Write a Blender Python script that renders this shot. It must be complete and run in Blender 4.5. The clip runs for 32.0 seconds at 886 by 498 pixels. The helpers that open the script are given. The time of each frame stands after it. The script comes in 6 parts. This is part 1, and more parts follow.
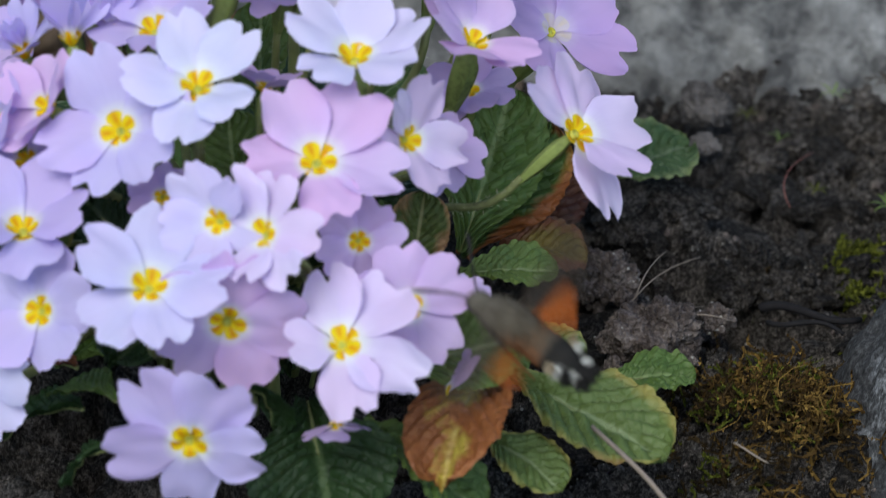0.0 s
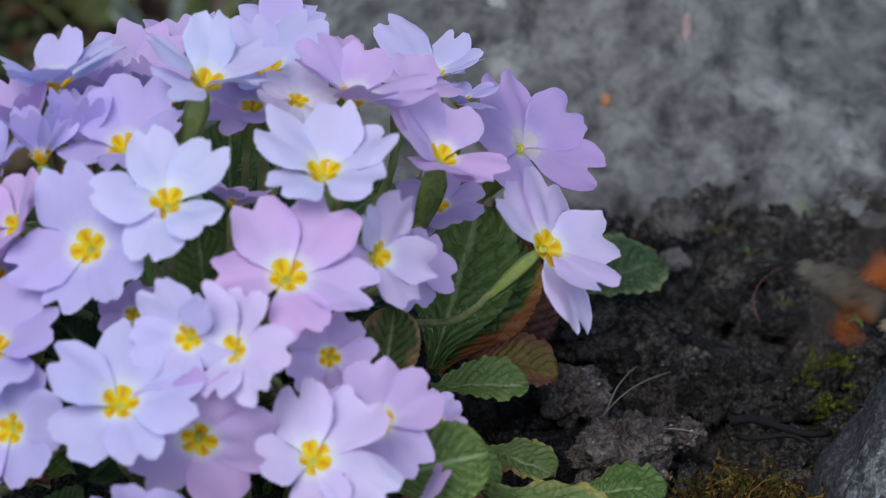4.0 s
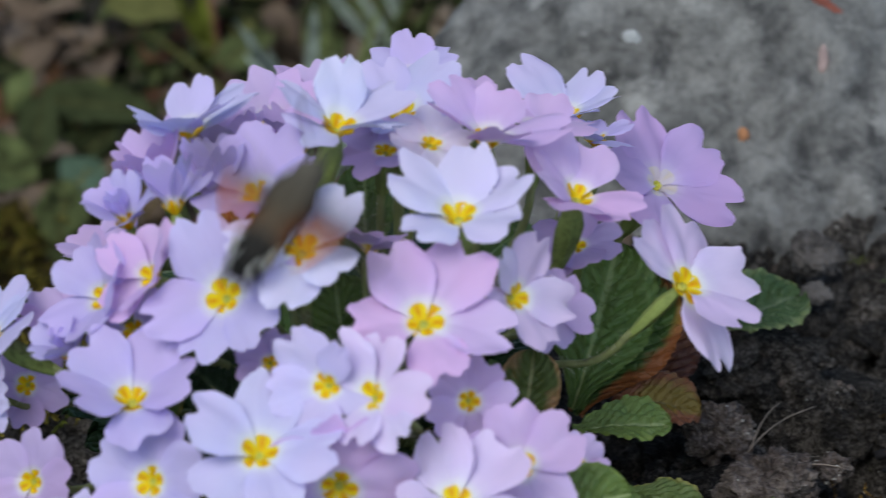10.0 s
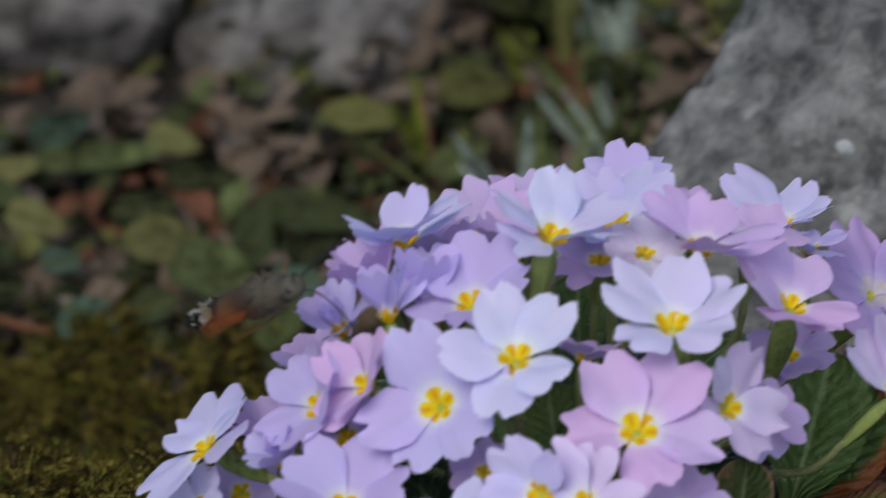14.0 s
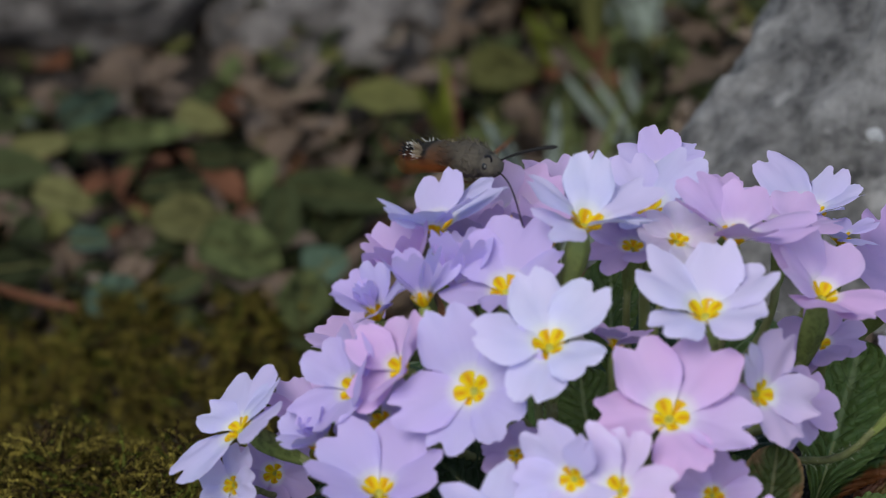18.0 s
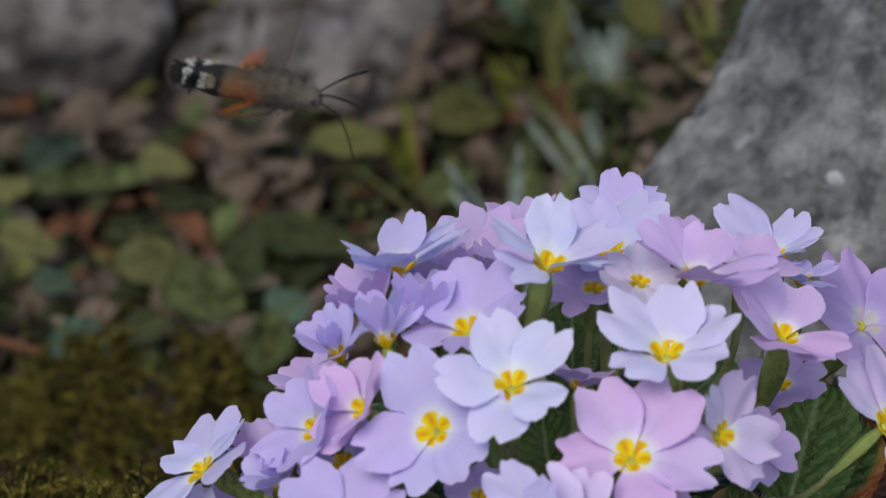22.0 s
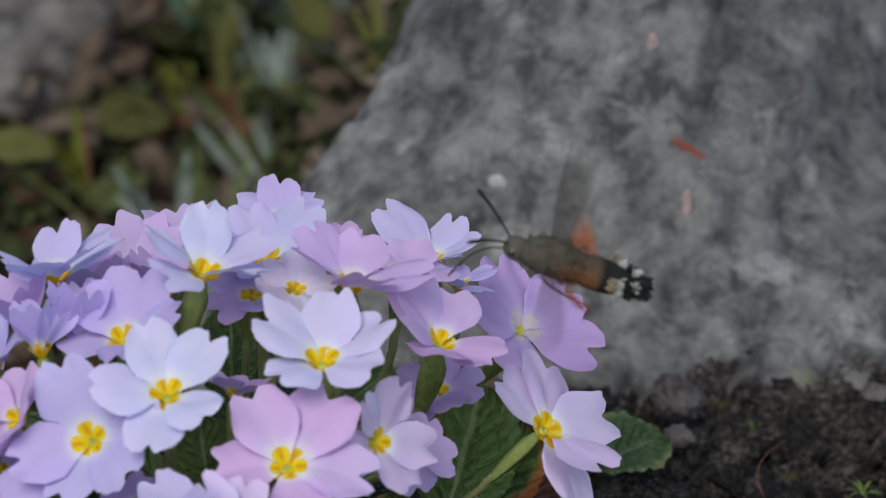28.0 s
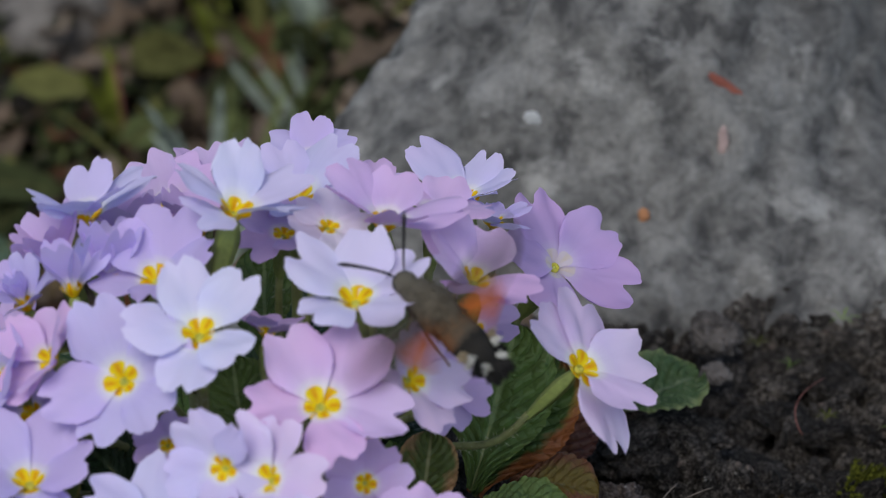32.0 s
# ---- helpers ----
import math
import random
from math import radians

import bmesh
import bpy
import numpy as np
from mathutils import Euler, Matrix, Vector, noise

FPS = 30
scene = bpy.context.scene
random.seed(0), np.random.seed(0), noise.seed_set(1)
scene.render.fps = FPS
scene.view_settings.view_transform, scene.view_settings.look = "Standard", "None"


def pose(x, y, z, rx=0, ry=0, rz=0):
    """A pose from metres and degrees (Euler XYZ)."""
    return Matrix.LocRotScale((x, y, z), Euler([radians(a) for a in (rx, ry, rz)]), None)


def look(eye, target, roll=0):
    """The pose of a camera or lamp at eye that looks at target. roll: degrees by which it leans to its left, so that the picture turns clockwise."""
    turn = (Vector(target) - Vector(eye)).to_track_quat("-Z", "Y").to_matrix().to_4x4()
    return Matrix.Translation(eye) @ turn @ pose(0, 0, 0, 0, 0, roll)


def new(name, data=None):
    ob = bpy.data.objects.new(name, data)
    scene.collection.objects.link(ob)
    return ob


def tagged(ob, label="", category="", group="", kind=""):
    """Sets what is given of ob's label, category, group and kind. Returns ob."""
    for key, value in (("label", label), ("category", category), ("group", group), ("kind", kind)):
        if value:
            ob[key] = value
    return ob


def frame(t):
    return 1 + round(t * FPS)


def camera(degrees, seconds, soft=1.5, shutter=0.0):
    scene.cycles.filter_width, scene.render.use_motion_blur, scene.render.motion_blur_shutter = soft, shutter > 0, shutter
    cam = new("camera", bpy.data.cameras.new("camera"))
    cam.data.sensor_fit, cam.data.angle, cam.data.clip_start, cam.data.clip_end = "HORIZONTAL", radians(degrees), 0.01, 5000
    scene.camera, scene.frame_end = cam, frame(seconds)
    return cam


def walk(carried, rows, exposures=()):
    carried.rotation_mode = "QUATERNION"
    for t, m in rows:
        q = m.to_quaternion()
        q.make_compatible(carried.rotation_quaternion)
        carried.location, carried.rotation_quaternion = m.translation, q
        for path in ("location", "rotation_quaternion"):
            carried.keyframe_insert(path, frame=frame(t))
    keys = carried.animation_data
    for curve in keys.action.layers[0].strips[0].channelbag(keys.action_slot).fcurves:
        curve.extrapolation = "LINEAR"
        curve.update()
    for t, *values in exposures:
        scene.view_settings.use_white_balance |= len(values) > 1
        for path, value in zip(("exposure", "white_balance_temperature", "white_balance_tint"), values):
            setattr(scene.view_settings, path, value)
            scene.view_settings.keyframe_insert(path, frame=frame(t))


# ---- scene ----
cam = camera(9.0, 32.0, soft=1.0, shutter=0.6)
walk(cam, [
    (0, pose(0.03471, -0.89631, 0.57453, 58.4154, -1.4135, 0.7469)),
    (0.5, pose(0.03448, -0.89211, 0.57432, 58.0814, -1.5821, 0.8750)),
    (1, pose(0.03538, -0.89102, 0.57321, 58.2642, -1.1957, 1.0919)),
    (1.5, pose(0.03477, -0.89072, 0.57231, 58.4366, -1.2074, 0.7248)),
    (2, pose(0.03369, -0.88766, 0.57331, 58.5362, -1.0654, 0.4782)),
    (2.5, pose(0.03508, -0.89196, 0.56863, 59.7367, -0.3150, -0.0661)),
    (4.5, pose(0.03758, -0.90118, 0.57469, 59.8002, -1.4381, 0.2811)),
    (5, pose(0.04027, -0.89929, 0.57506, 59.8108, -1.3073, -0.3785)),
    (5.5, pose(0.03960, -0.89045, 0.56943, 58.9595, 0.2423, -0.8722)),
    (6, pose(0.04167, -0.89344, 0.56974, 58.7078, -0.2407, -0.2995)),
    (6.5, pose(0.03747, -0.88733, 0.56913, 58.5482, -0.6408, -0.3849)),
    (7, pose(0.04218, -0.89383, 0.56979, 58.9614, -0.1804, -0.1868)),
    (7.5, pose(0.04052, -0.89276, 0.57045, 59.0349, -0.0492, 0.0273)),
    (8, pose(0.03992, -0.89172, 0.57035, 59.6540, 0.0453, -0.0272)),
    (8.5, pose(0.04007, -0.89418, 0.57130, 60.0614, -0.0431, -0.0422)),
    (9, pose(0.03936, -0.89521, 0.57097, 60.1074, 0.1972, -0.0692)),
    (9.5, pose(0.03664, -0.89171, 0.56848, 60.1070, 0.5044, 0.0390)),
    (10, pose(0.03898, -0.89362, 0.57128, 60.1141, 0.8828, 0.9495)),
    (10.5, pose(0.03978, -0.89170, 0.57093, 60.1023, 0.8928, 1.3225)),
    (11, pose(0.04061, -0.89230, 0.57199, 60.3186, 0.9083, 0.8521)),
    (11.5, pose(0.04200, -0.89333, 0.57370, 60.4200, 0.9801, 1.0583)),
    (12, pose(0.04253, -0.89256, 0.57363, 60.8052, 1.2024, 1.1377)),
    (12.5, pose(0.04320, -0.89391, 0.57426, 60.9942, 1.1208, 1.4277)),
    (13, pose(0.04321, -0.89523, 0.57404, 61.3107, 1.3324, 1.6819)),
    (13.5, pose(0.04087, -0.89840, 0.57672, 61.3943, 1.5170, 2.1158)),
    (14, pose(0.03900, -0.89607, 0.57301, 61.2569, 1.8475, 2.8959)),
    (14.5, pose(0.03766, -0.89472, 0.56895, 61.0894, 1.7795, 3.5021)),
    (15, pose(0.03701, -0.89433, 0.57066, 61.1130, 1.9701, 3.6752)),
    (15.5, pose(0.03822, -0.89404, 0.57034, 61.1713, 1.9279, 3.3252)),
    (17.5, pose(0.03284, -0.89894, 0.57752, 60.9724, 1.4194, 3.2766)),
    (18, pose(0.03416, -0.89994, 0.57679, 61.0211, 1.3099, 3.2586)),
    (18.5, pose(0.03214, -0.90157, 0.57605, 61.0525, 1.0736, 2.8587)),
    (19, pose(0.03159, -0.90050, 0.57780, 61.1841, 0.9158, 2.9125)),
    (19.5, pose(0.03344, -0.89961, 0.57757, 61.2502, 0.9732, 2.9953)),
    (20, pose(0.03367, -0.90080, 0.57711, 61.3824, 0.9900, 2.9577)),
    (20.5, pose(0.03395, -0.90063, 0.57694, 61.3423, 0.9136, 3.1379)),
    (21, pose(0.03360, -0.90161, 0.57663, 61.2550, 0.9847, 3.0695)),
    (21.5, pose(0.03442, -0.90209, 0.57737, 61.1200, 1.1076, 3.1173)),
    (22, pose(0.03445, -0.90544, 0.57888, 61.4875, 1.1071, 2.9334)),
    (22.5, pose(0.03484, -0.90473, 0.57817, 61.5741, 1.0516, 2.9315)),
    (23, pose(0.03577, -0.90438, 0.57806, 61.7143, 0.8604, 2.7622)),
    (23.5, pose(0.03679, -0.90133, 0.57798, 61.7965, 0.9127, 2.2167)),
    (24, pose(0.03792, -0.90226, 0.57741, 61.9359, 0.8282, 1.9875)),
    (24.5, pose(0.03997, -0.90396, 0.57781, 62.0300, 0.5371, 1.7769)),
    (25, pose(0.03941, -0.90148, 0.57697, 61.9877, 0.3561, 1.2124)),
    (25.5, pose(0.04194, -0.90203, 0.57906, 61.8076, 0.3391, 0.9355)),
    (26, pose(0.04374, -0.90105, 0.57768, 61.6203, 0.3255, 0.4493)),
    (26.5, pose(0.04391, -0.90200, 0.57685, 61.3868, 0.0899, 0.1539)),
    (28.5, pose(0.04341, -0.90317, 0.58057, 61.4185, 0.1415, 0.0582)),
    (29, pose(0.04271, -0.90571, 0.58018, 61.5673, 0.1350, 0.0370)),
    (29.5, pose(0.04194, -0.90314, 0.57721, 61.7316, 0.1974, -0.0291)),
    (30, pose(0.04291, -0.90638, 0.57734, 61.5998, 0.3195, -0.0849)),
    (30.5, pose(0.04453, -0.90409, 0.57550, 61.3428, 0.4232, -0.1569)),
    (31, pose(0.04462, -0.90171, 0.57560, 61.1472, 0.2879, -0.1234)),
    (31.5, pose(0.04610, -0.90135, 0.57690, 61.0419, 0.4676, 0.2281)),
    (32, pose(0.04444, -0.89554, 0.57615, 60.7597, 0.5064, 0.3143)),
], exposures=[(0.0, 0.46, 6250, 2), (2.5, 0.44, 6100, 3), (4.4, 0.10, 6000, 7), (5.0, 0.00, 6000, 7), (6.0, 0.28, 6350, 2), (8.0, 0.46, 6300, 3),
    (9.0, 0.42, 6350, 2), (10.0, 0.30, 6250, 2), (11.0, 0.04, 6100, 5), (12.0, -0.06, 6200, 5), (13.0, 0.08, 6350, 5), (15.0, 0.12, 6500, 7), (20.0, 0.20, 6520, 7), (24.0, 0.20, 6560, 5), (32.0, 0.09, 6500, 6)])
# the long lens throws the ground behind the blossoms out of focus
cam.data.dof.use_dof = True
cam.data.dof.focus_distance = 1.05
cam.data.dof.aperture_fstop = 22.0

# ---- light: a shaded garden bed under a bright sky ----
world = bpy.data.worlds.new("sky")
scene.world = world
world.use_nodes = True
wt = world.node_tree
sky = wt.nodes.new("ShaderNodeTexSky")
sky.sky_type = "NISHITA"
sky.sun_disc = False
sky.sun_elevation = radians(50)
sky.sun_rotation = radians(152)
wt.links.new(sky.outputs[0], wt.nodes["Background"].inputs[0])
wt.nodes["Background"].inputs[1].default_value = 0.12
sun = new("sun", bpy.data.lights.new("sun", "SUN"))
sun.data.energy = 2.0
sun.data.angle = radians(35)
sun.data.color = (1.0, 0.935, 0.86)
sun.matrix_world = look((-0.55, -1.05, 1.42), (0, 0, 0))


# ---- materials ----
def mat(name, rough=0.8, spec=0.3):
    m = bpy.data.materials.new(name)
    m.use_nodes = True
    b = m.node_tree.nodes["Principled BSDF"]
    b.inputs["Roughness"].default_value = rough
    b.inputs["Specular IOR Level"].default_value = spec
    return m, m.node_tree, b


def node(nt, kind, **values):
    n = nt.nodes.new(kind)
    for k, v in values.items():
        n.inputs[k.replace("_", " ")].default_value = v
    return n


def ramp(nt, source, stops):
    n = nt.nodes.new("ShaderNodeValToRGB")
    e = n.color_ramp.elements
    while len(e) < len(stops):
        e.new(0.5)
    for i, (p, c) in enumerate(stops):
        e[i].position = p
        e[i].color = (*c, 1) if len(c) == 3 else c
    nt.links.new(source, n.inputs[0])
    return n


def math_node(nt, op, a, b=None, clamp=False):
    n = nt.nodes.new("ShaderNodeMath")
    n.operation = op
    n.use_clamp = clamp
    for i, v in enumerate((a, b)):
        if v is None:
            continue
        if isinstance(v, (int, float)):
            n.inputs[i].default_value = v
        else:
            nt.links.new(v, n.inputs[i])
    return n.outputs[0]


def mix(nt, fac, a, b, mode="MIX"):
    n = nt.nodes.new("ShaderNodeMix")
    n.data_type = "RGBA"
    n.blend_type = mode
    for i, v in ((0, fac), (6, a), (7, b)):
        if isinstance(v, (int, float)):
            n.inputs[i].default_value = v
        elif isinstance(v, tuple):
            n.inputs[i].default_value = (*v, 1)
        else:
            nt.links.new(v, n.inputs[i])
    return n.outputs[2]


def noise_node(nt, scale, detail=4.0, rough=0.6, coord=None, distortion=0.0):
    n = node(nt, "ShaderNodeTexNoise", Scale=scale, Detail=detail, Roughness=rough, Distortion=distortion)
    if coord is not None:
        nt.links.new(coord, n.inputs["Vector"])
    return n.outputs["Fac"]


def coords(nt, which="Object"):
    return nt.nodes.new("ShaderNodeTexCoord").outputs[which]


def bump(nt, b, height, strength=0.4, distance=0.001):
    n = node(nt, "ShaderNodeBump", Strength=strength, Distance=distance)
    nt.links.new(height, n.inputs["Height"])
    nt.links.new(n.outputs[0], b.inputs["Normal"])


def translucent_out(nt, b, colour, amount):
    """Lets part of the light pass through a thin blade or petal."""
    t = nt.nodes.new("ShaderNodeBsdfTranslucent")
    nt.links.new(colour, t.inputs["Color"])
    m = nt.nodes.new("ShaderNodeMixShader")
    m.inputs[0].default_value = amount
    nt.links.new(b.outputs[0], m.inputs[1])
    nt.links.new(t.outputs[0], m.inputs[2])
    nt.links.new(m.outputs[0], nt.nodes["Material Output"].inputs["Surface"])


def petal_material(name, tone, pale, eye=(0.87, 0.66, 0.010), deep=(0.76, 0.31, 0.004), ring=0.62):
    """Petal: yellow star at the throat, a white halo, then the petal's tint with fine veins. UV: x across, y from the throat out."""
    m, nt, b = mat(name, 0.55, 0.18)
    uv = nt.nodes.new("ShaderNodeUVMap").outputs[0]
    sep = nt.nodes.new("ShaderNodeSeparateXYZ")
    nt.links.new(uv, sep.inputs[0])
    x, y = sep.outputs[0], sep.outputs[1]
    info = nt.nodes.new("ShaderNodeObjectInfo").outputs["Random"]
    tone, pale = tuple(a * v for a, v in zip((1.0, 1.01, 1.01), tone)), tuple(a * v for a, v in zip((1.0, 1.0, 1.0), pale))
    body = ramp(nt, y, [(0.0, pale), (0.22, pale), (0.46, tone), (1.0, tuple(0.5 * (a + c) for a, c in zip(tone, pale)))]).outputs[0]
    # veins fan out from the throat
    vec = nt.nodes.new("ShaderNodeCombineXYZ")
    nt.links.new(math_node(nt, "MULTIPLY", x, 16.0), vec.inputs[0])
    nt.links.new(math_node(nt, "MULTIPLY", y, 1.6), vec.inputs[1])
    nt.links.new(math_node(nt, "MULTIPLY", info, 20.0), vec.inputs[2])
    vein = noise_node(nt, 1.0, 3.0, 0.55, vec.outputs[0])
    body = mix(nt, math_node(nt, "MULTIPLY", math_node(nt, "SUBTRACT", vein, 0.44, True), 0.8, True), body, tuple(0.86 * c for c in tone))
    cloud = noise_node(nt, 160.0, 2.0, 0.5, coords(nt))
    body = mix(nt, math_node(nt, "MULTIPLY", cloud, 0.30), body, pale)
    blush = noise_node(nt, 70.0, 2.0, 0.5, coords(nt))
    body = mix(nt, ramp(nt, math_node(nt, "ADD", blush, math_node(nt, "MULTIPLY", math_node(nt, "SUBTRACT", info, 0.5), 0.42)), [(0.34, (0, 0, 0)), (0.66, (0.9, 0.9, 0.9))]).outputs[0], body, (min(0.95, tone[0] * 1.10), tone[1] * 1.005, tone[2] * 0.985))
    # the eye: one lobed spot to a petal, orange along its middle
    ax = math_node(nt, "ABSOLUTE", math_node(nt, "SUBTRACT", x, 0.5))
    dx = math_node(nt, "MULTIPLY", ax, math_node(nt, "ADD", 1.5, math_node(nt, "MULTIPLY", y, 4.0)))
    dy = math_node(nt, "MULTIPLY", math_node(nt, "SUBTRACT", y, 0.098), 7.5)
    dx4 = math_node(nt, "POWER", dx, 3.0)
    dy4 = math_node(nt, "POWER", math_node(nt, "ABSOLUTE", dy), 3.0)
    d = math_node(nt, "ADD", dx4, dy4)
    spot = ramp(nt, d, [(0.70, (1, 1, 1)), (1.0, (0, 0, 0))]).outputs[0]
    streak = ramp(nt, math_node(nt, "ADD", ax, math_node(nt, "MULTIPLY", vein, 0.08)), [(0.09, (1, 1, 1)), (0.22, (0, 0, 0))]).outputs[0]
    outer = ramp(nt, y, [(0.06, (0, 0, 0)), (0.13, (1, 1, 1)), (0.22, (0.6, 0.6, 0.6))]).outputs[0]
    eyecol = mix(nt, math_node(nt, "MULTIPLY", math_node(nt, "MULTIPLY", streak, outer), 0.9), eye, deep)
    col = mix(nt, spot, body, eyecol)
    halo = ramp(nt, y, [(0.21, (1, 1, 1)), (0.33, (0, 0, 0))]).outputs[0]
    col = mix(nt, math_node(nt, "MULTIPLY", halo, math_node(nt, "MULTIPLY", math_node(nt, "SUBTRACT", 1.0, spot), ring)), col, (0.86, 0.88, 0.80))
    nt.links.new(col, b.inputs["Base Color"])
    bump(nt, b, vein, 0.12, 0.0003)
    translucent_out(nt, b, col, 0.32)
    return m


PETALS = {
    "white": petal_material("petal_white", (0.66, 0.64, 0.91), (0.79, 0.79, 0.94)),
    "cream": petal_material("petal_cream", (0.75, 0.69, 0.86), (0.83, 0.8, 0.88)),
    "pale": petal_material("petal_pale", (0.61, 0.57, 0.89), (0.73, 0.72, 0.93)),
    "blush": petal_material("petal_blush", (0.7, 0.58, 0.87), (0.79, 0.73, 0.91)),
    "lilac": petal_material("petal_lilac", (0.56, 0.485, 0.85), (0.67, 0.62, 0.90)),
    "pink": petal_material("petal_pink", (0.67, 0.475, 0.81), (0.75, 0.62, 0.88)),
    "mauve": petal_material("petal_mauve", (0.62, 0.46, 0.79), (0.70, 0.58, 0.86), deep=(0.74, 0.24, 0.01)),
    "faded": petal_material("petal_faded", (0.52, 0.375, 0.72), (0.58, 0.45, 0.80), (0.70, 0.62, 0.70), (0.70, 0.60, 0.52), 0.2),
    # deeper lilac for tucked-in flowers: their neighbours' shade put into the petals
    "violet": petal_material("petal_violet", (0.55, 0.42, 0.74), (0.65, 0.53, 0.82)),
}
LABELS = {
    "white": "nearly white primrose flower with a yellow star eye",
    "cream": "creamy white primrose flower with a yellow star eye",
    "pale": "pale bluish lilac primrose flower with a yellow eye",
    "blush": "pale pinkish lilac primrose flower with a yellow eye",
    "lilac": "bluish lilac primrose flower with an orange-yellow eye",
    "pink": "pink-lilac primrose flower with a yellow star eye",
    "mauve": "mauve primrose flower with an orange-yellow eye",
    "faded": "mauve primrose flower with a faded pale eye",
    "violet": "deep lilac primrose flower with the shade of others in its colour",
}


def plain(name, colour, rough=0.7, vary=0.25, scale=300.0, spec=0.3, dark=None, translucent=0.0, depth=0.0003):
    m, nt, b = mat(name, rough, spec)
    c = coords(nt)
    n1 = noise_node(nt, scale, 4.0, 0.6, c)
    n2 = noise_node(nt, scale * 0.15, 2.0, 0.5, c)
    info = nt.nodes.new("ShaderNodeObjectInfo").outputs["Random"]
    d = dark or tuple(v * (1 - 2 * vary) for v in colour)
    light = tuple(min(1, v * (1 + vary)) for v in colour)
    f = math_node(nt, "ADD", math_node(nt, "MULTIPLY", n1, 0.6), math_node(nt, "ADD", math_node(nt, "MULTIPLY", n2, 0.5), math_node(nt, "MULTIPLY", info, 0.25)))
    col = ramp(nt, f, [(0.44, d), (0.62, colour), (0.82, light)]).outputs[0]
    nt.links.new(col, b.inputs["Base Color"])
    bump(nt, b, n1, 0.5, depth)
    if translucent:
        translucent_out(nt, b, col, translucent)
    return m


def moss_material(name, dark, colour, light):
    """Every strand has its own shade."""
    m, nt, b = mat(name, 0.85, 0.1)
    own = nt.nodes.new("ShaderNodeNewGeometry").outputs["Random Per Island"]
    patch = noise_node(nt, 180.0, 3.0, 0.6, coords(nt))
    f = math_node(nt, "ADD", math_node(nt, "MULTIPLY", own, 0.6), math_node(nt, "MULTIPLY", patch, 0.5))
    col = ramp(nt, f, [(0.2, dark), (0.55, colour), (0.9, light)]).outputs[0]
    nt.links.new(col, b.inputs["Base Color"])
    translucent_out(nt, b, col, 0.12)
    return m


def leaf_material(name, green, vein, edge, decay, rot=(0.16, 0.055, 0.02), amount=0.5):
    """Crinkled primrose leaf: pale midrib, side veins and net with crease shade in their colour, a yellowing rim and
    withered patches. UV: x across, y along.
    """
    m, nt, b = mat(name, 0.5, 0.35)
    uv = nt.nodes.new("ShaderNodeUVMap").outputs[0]
    sep = nt.nodes.new("ShaderNodeSeparateXYZ")
    nt.links.new(uv, sep.inputs[0])
    x, y = sep.outputs[0], sep.outputs[1]
    ax = math_node(nt, "ABSOLUTE", math_node(nt, "SUBTRACT", x, 0.5))
    c = coords(nt)
    n1 = noise_node(nt, 130.0, 3.0, 0.6, c)
    n2 = noise_node(nt, 900.0, 3.0, 0.6, c)
    base = mix(nt, n1, tuple(v * 0.62 for v in green), tuple(min(1, v * 1.35) for v in green))
    base = mix(nt, math_node(nt, "MULTIPLY", n2, 0.35), base, tuple(v * 0.6 for v in green))
    # side veins: oblique stripes on both halves, darkened as shaded creases
    w = math_node(nt, "SUBTRACT", math_node(nt, "MULTIPLY", y, 9.0), math_node(nt, "MULTIPLY", ax, 6.5))
    tri = math_node(nt, "ABSOLUTE", math_node(nt, "SUBTRACT", math_node(nt, "FRACT", w), 0.5))
    side = ramp(nt, tri, [(0.0, (1, 1, 1)), (0.09, (0, 0, 0))]).outputs[0]
    midv = ramp(nt, ax, [(0.015, (1, 1, 1)), (0.04, (0, 0, 0))]).outputs[0]
    base = mix(nt, math_node(nt, "MULTIPLY", side, 0.34), base, tuple(0.42 * v for v in green))
    base = mix(nt, math_node(nt, "MULTIPLY", midv, 0.9), base, vein)
    rim = math_node(nt, "ADD", math_node(nt, "MULTIPLY", ax, 1.7), math_node(nt, "MULTIPLY", math_node(nt, "SUBTRACT", n1, 0.5), 0.5))
    rimf = ramp(nt, rim, [(0.66, (0, 0, 0)), (0.84, (1, 1, 1))]).outputs[0]
    base = mix(nt, math_node(nt, "MULTIPLY", rimf, 0.8), base, edge)
    cell = nt.nodes.new("ShaderNodeTexVoronoi")
    cell.feature = "DISTANCE_TO_EDGE"
    cell.inputs["Scale"].default_value = 420.0
    nt.links.new(c, cell.inputs["Vector"])
    net = ramp(nt, cell.outputs["Distance"], [(0.0, (0, 0, 0)), (0.22, (1, 1, 1))]).outputs[0]
    # creases between the puckers: a little shade painted along the net
    base = mix(nt, math_node(nt, "MULTIPLY", math_node(nt, "SUBTRACT", 1.0, net), 0.07), base, tuple(0.45 * v for v in green))
    blot = noise_node(nt, 70.0, 4.0, 0.6, c)
    gone = math_node(nt, "ADD", blot, math_node(nt, "MULTIPLY", ax, 0.5))
    gonef = ramp(nt, gone, [(1.0 - amount, (0, 0, 0)), (min(1.0, 1.10 - amount), (1, 1, 1))]).outputs[0]
    base = mix(nt, gonef, base, mix(nt, n2, decay, rot))
    nt.links.new(base, b.inputs["Base Color"])
    bump(nt, b, math_node(nt, "SUBTRACT", math_node(nt, "ADD", math_node(nt, "MULTIPLY", n2, 0.3), net), math_node(nt, "MULTIPLY", side, 0.9)), 0.38, 0.0009)
    translucent_out(nt, b, base, 0.12)
    return m


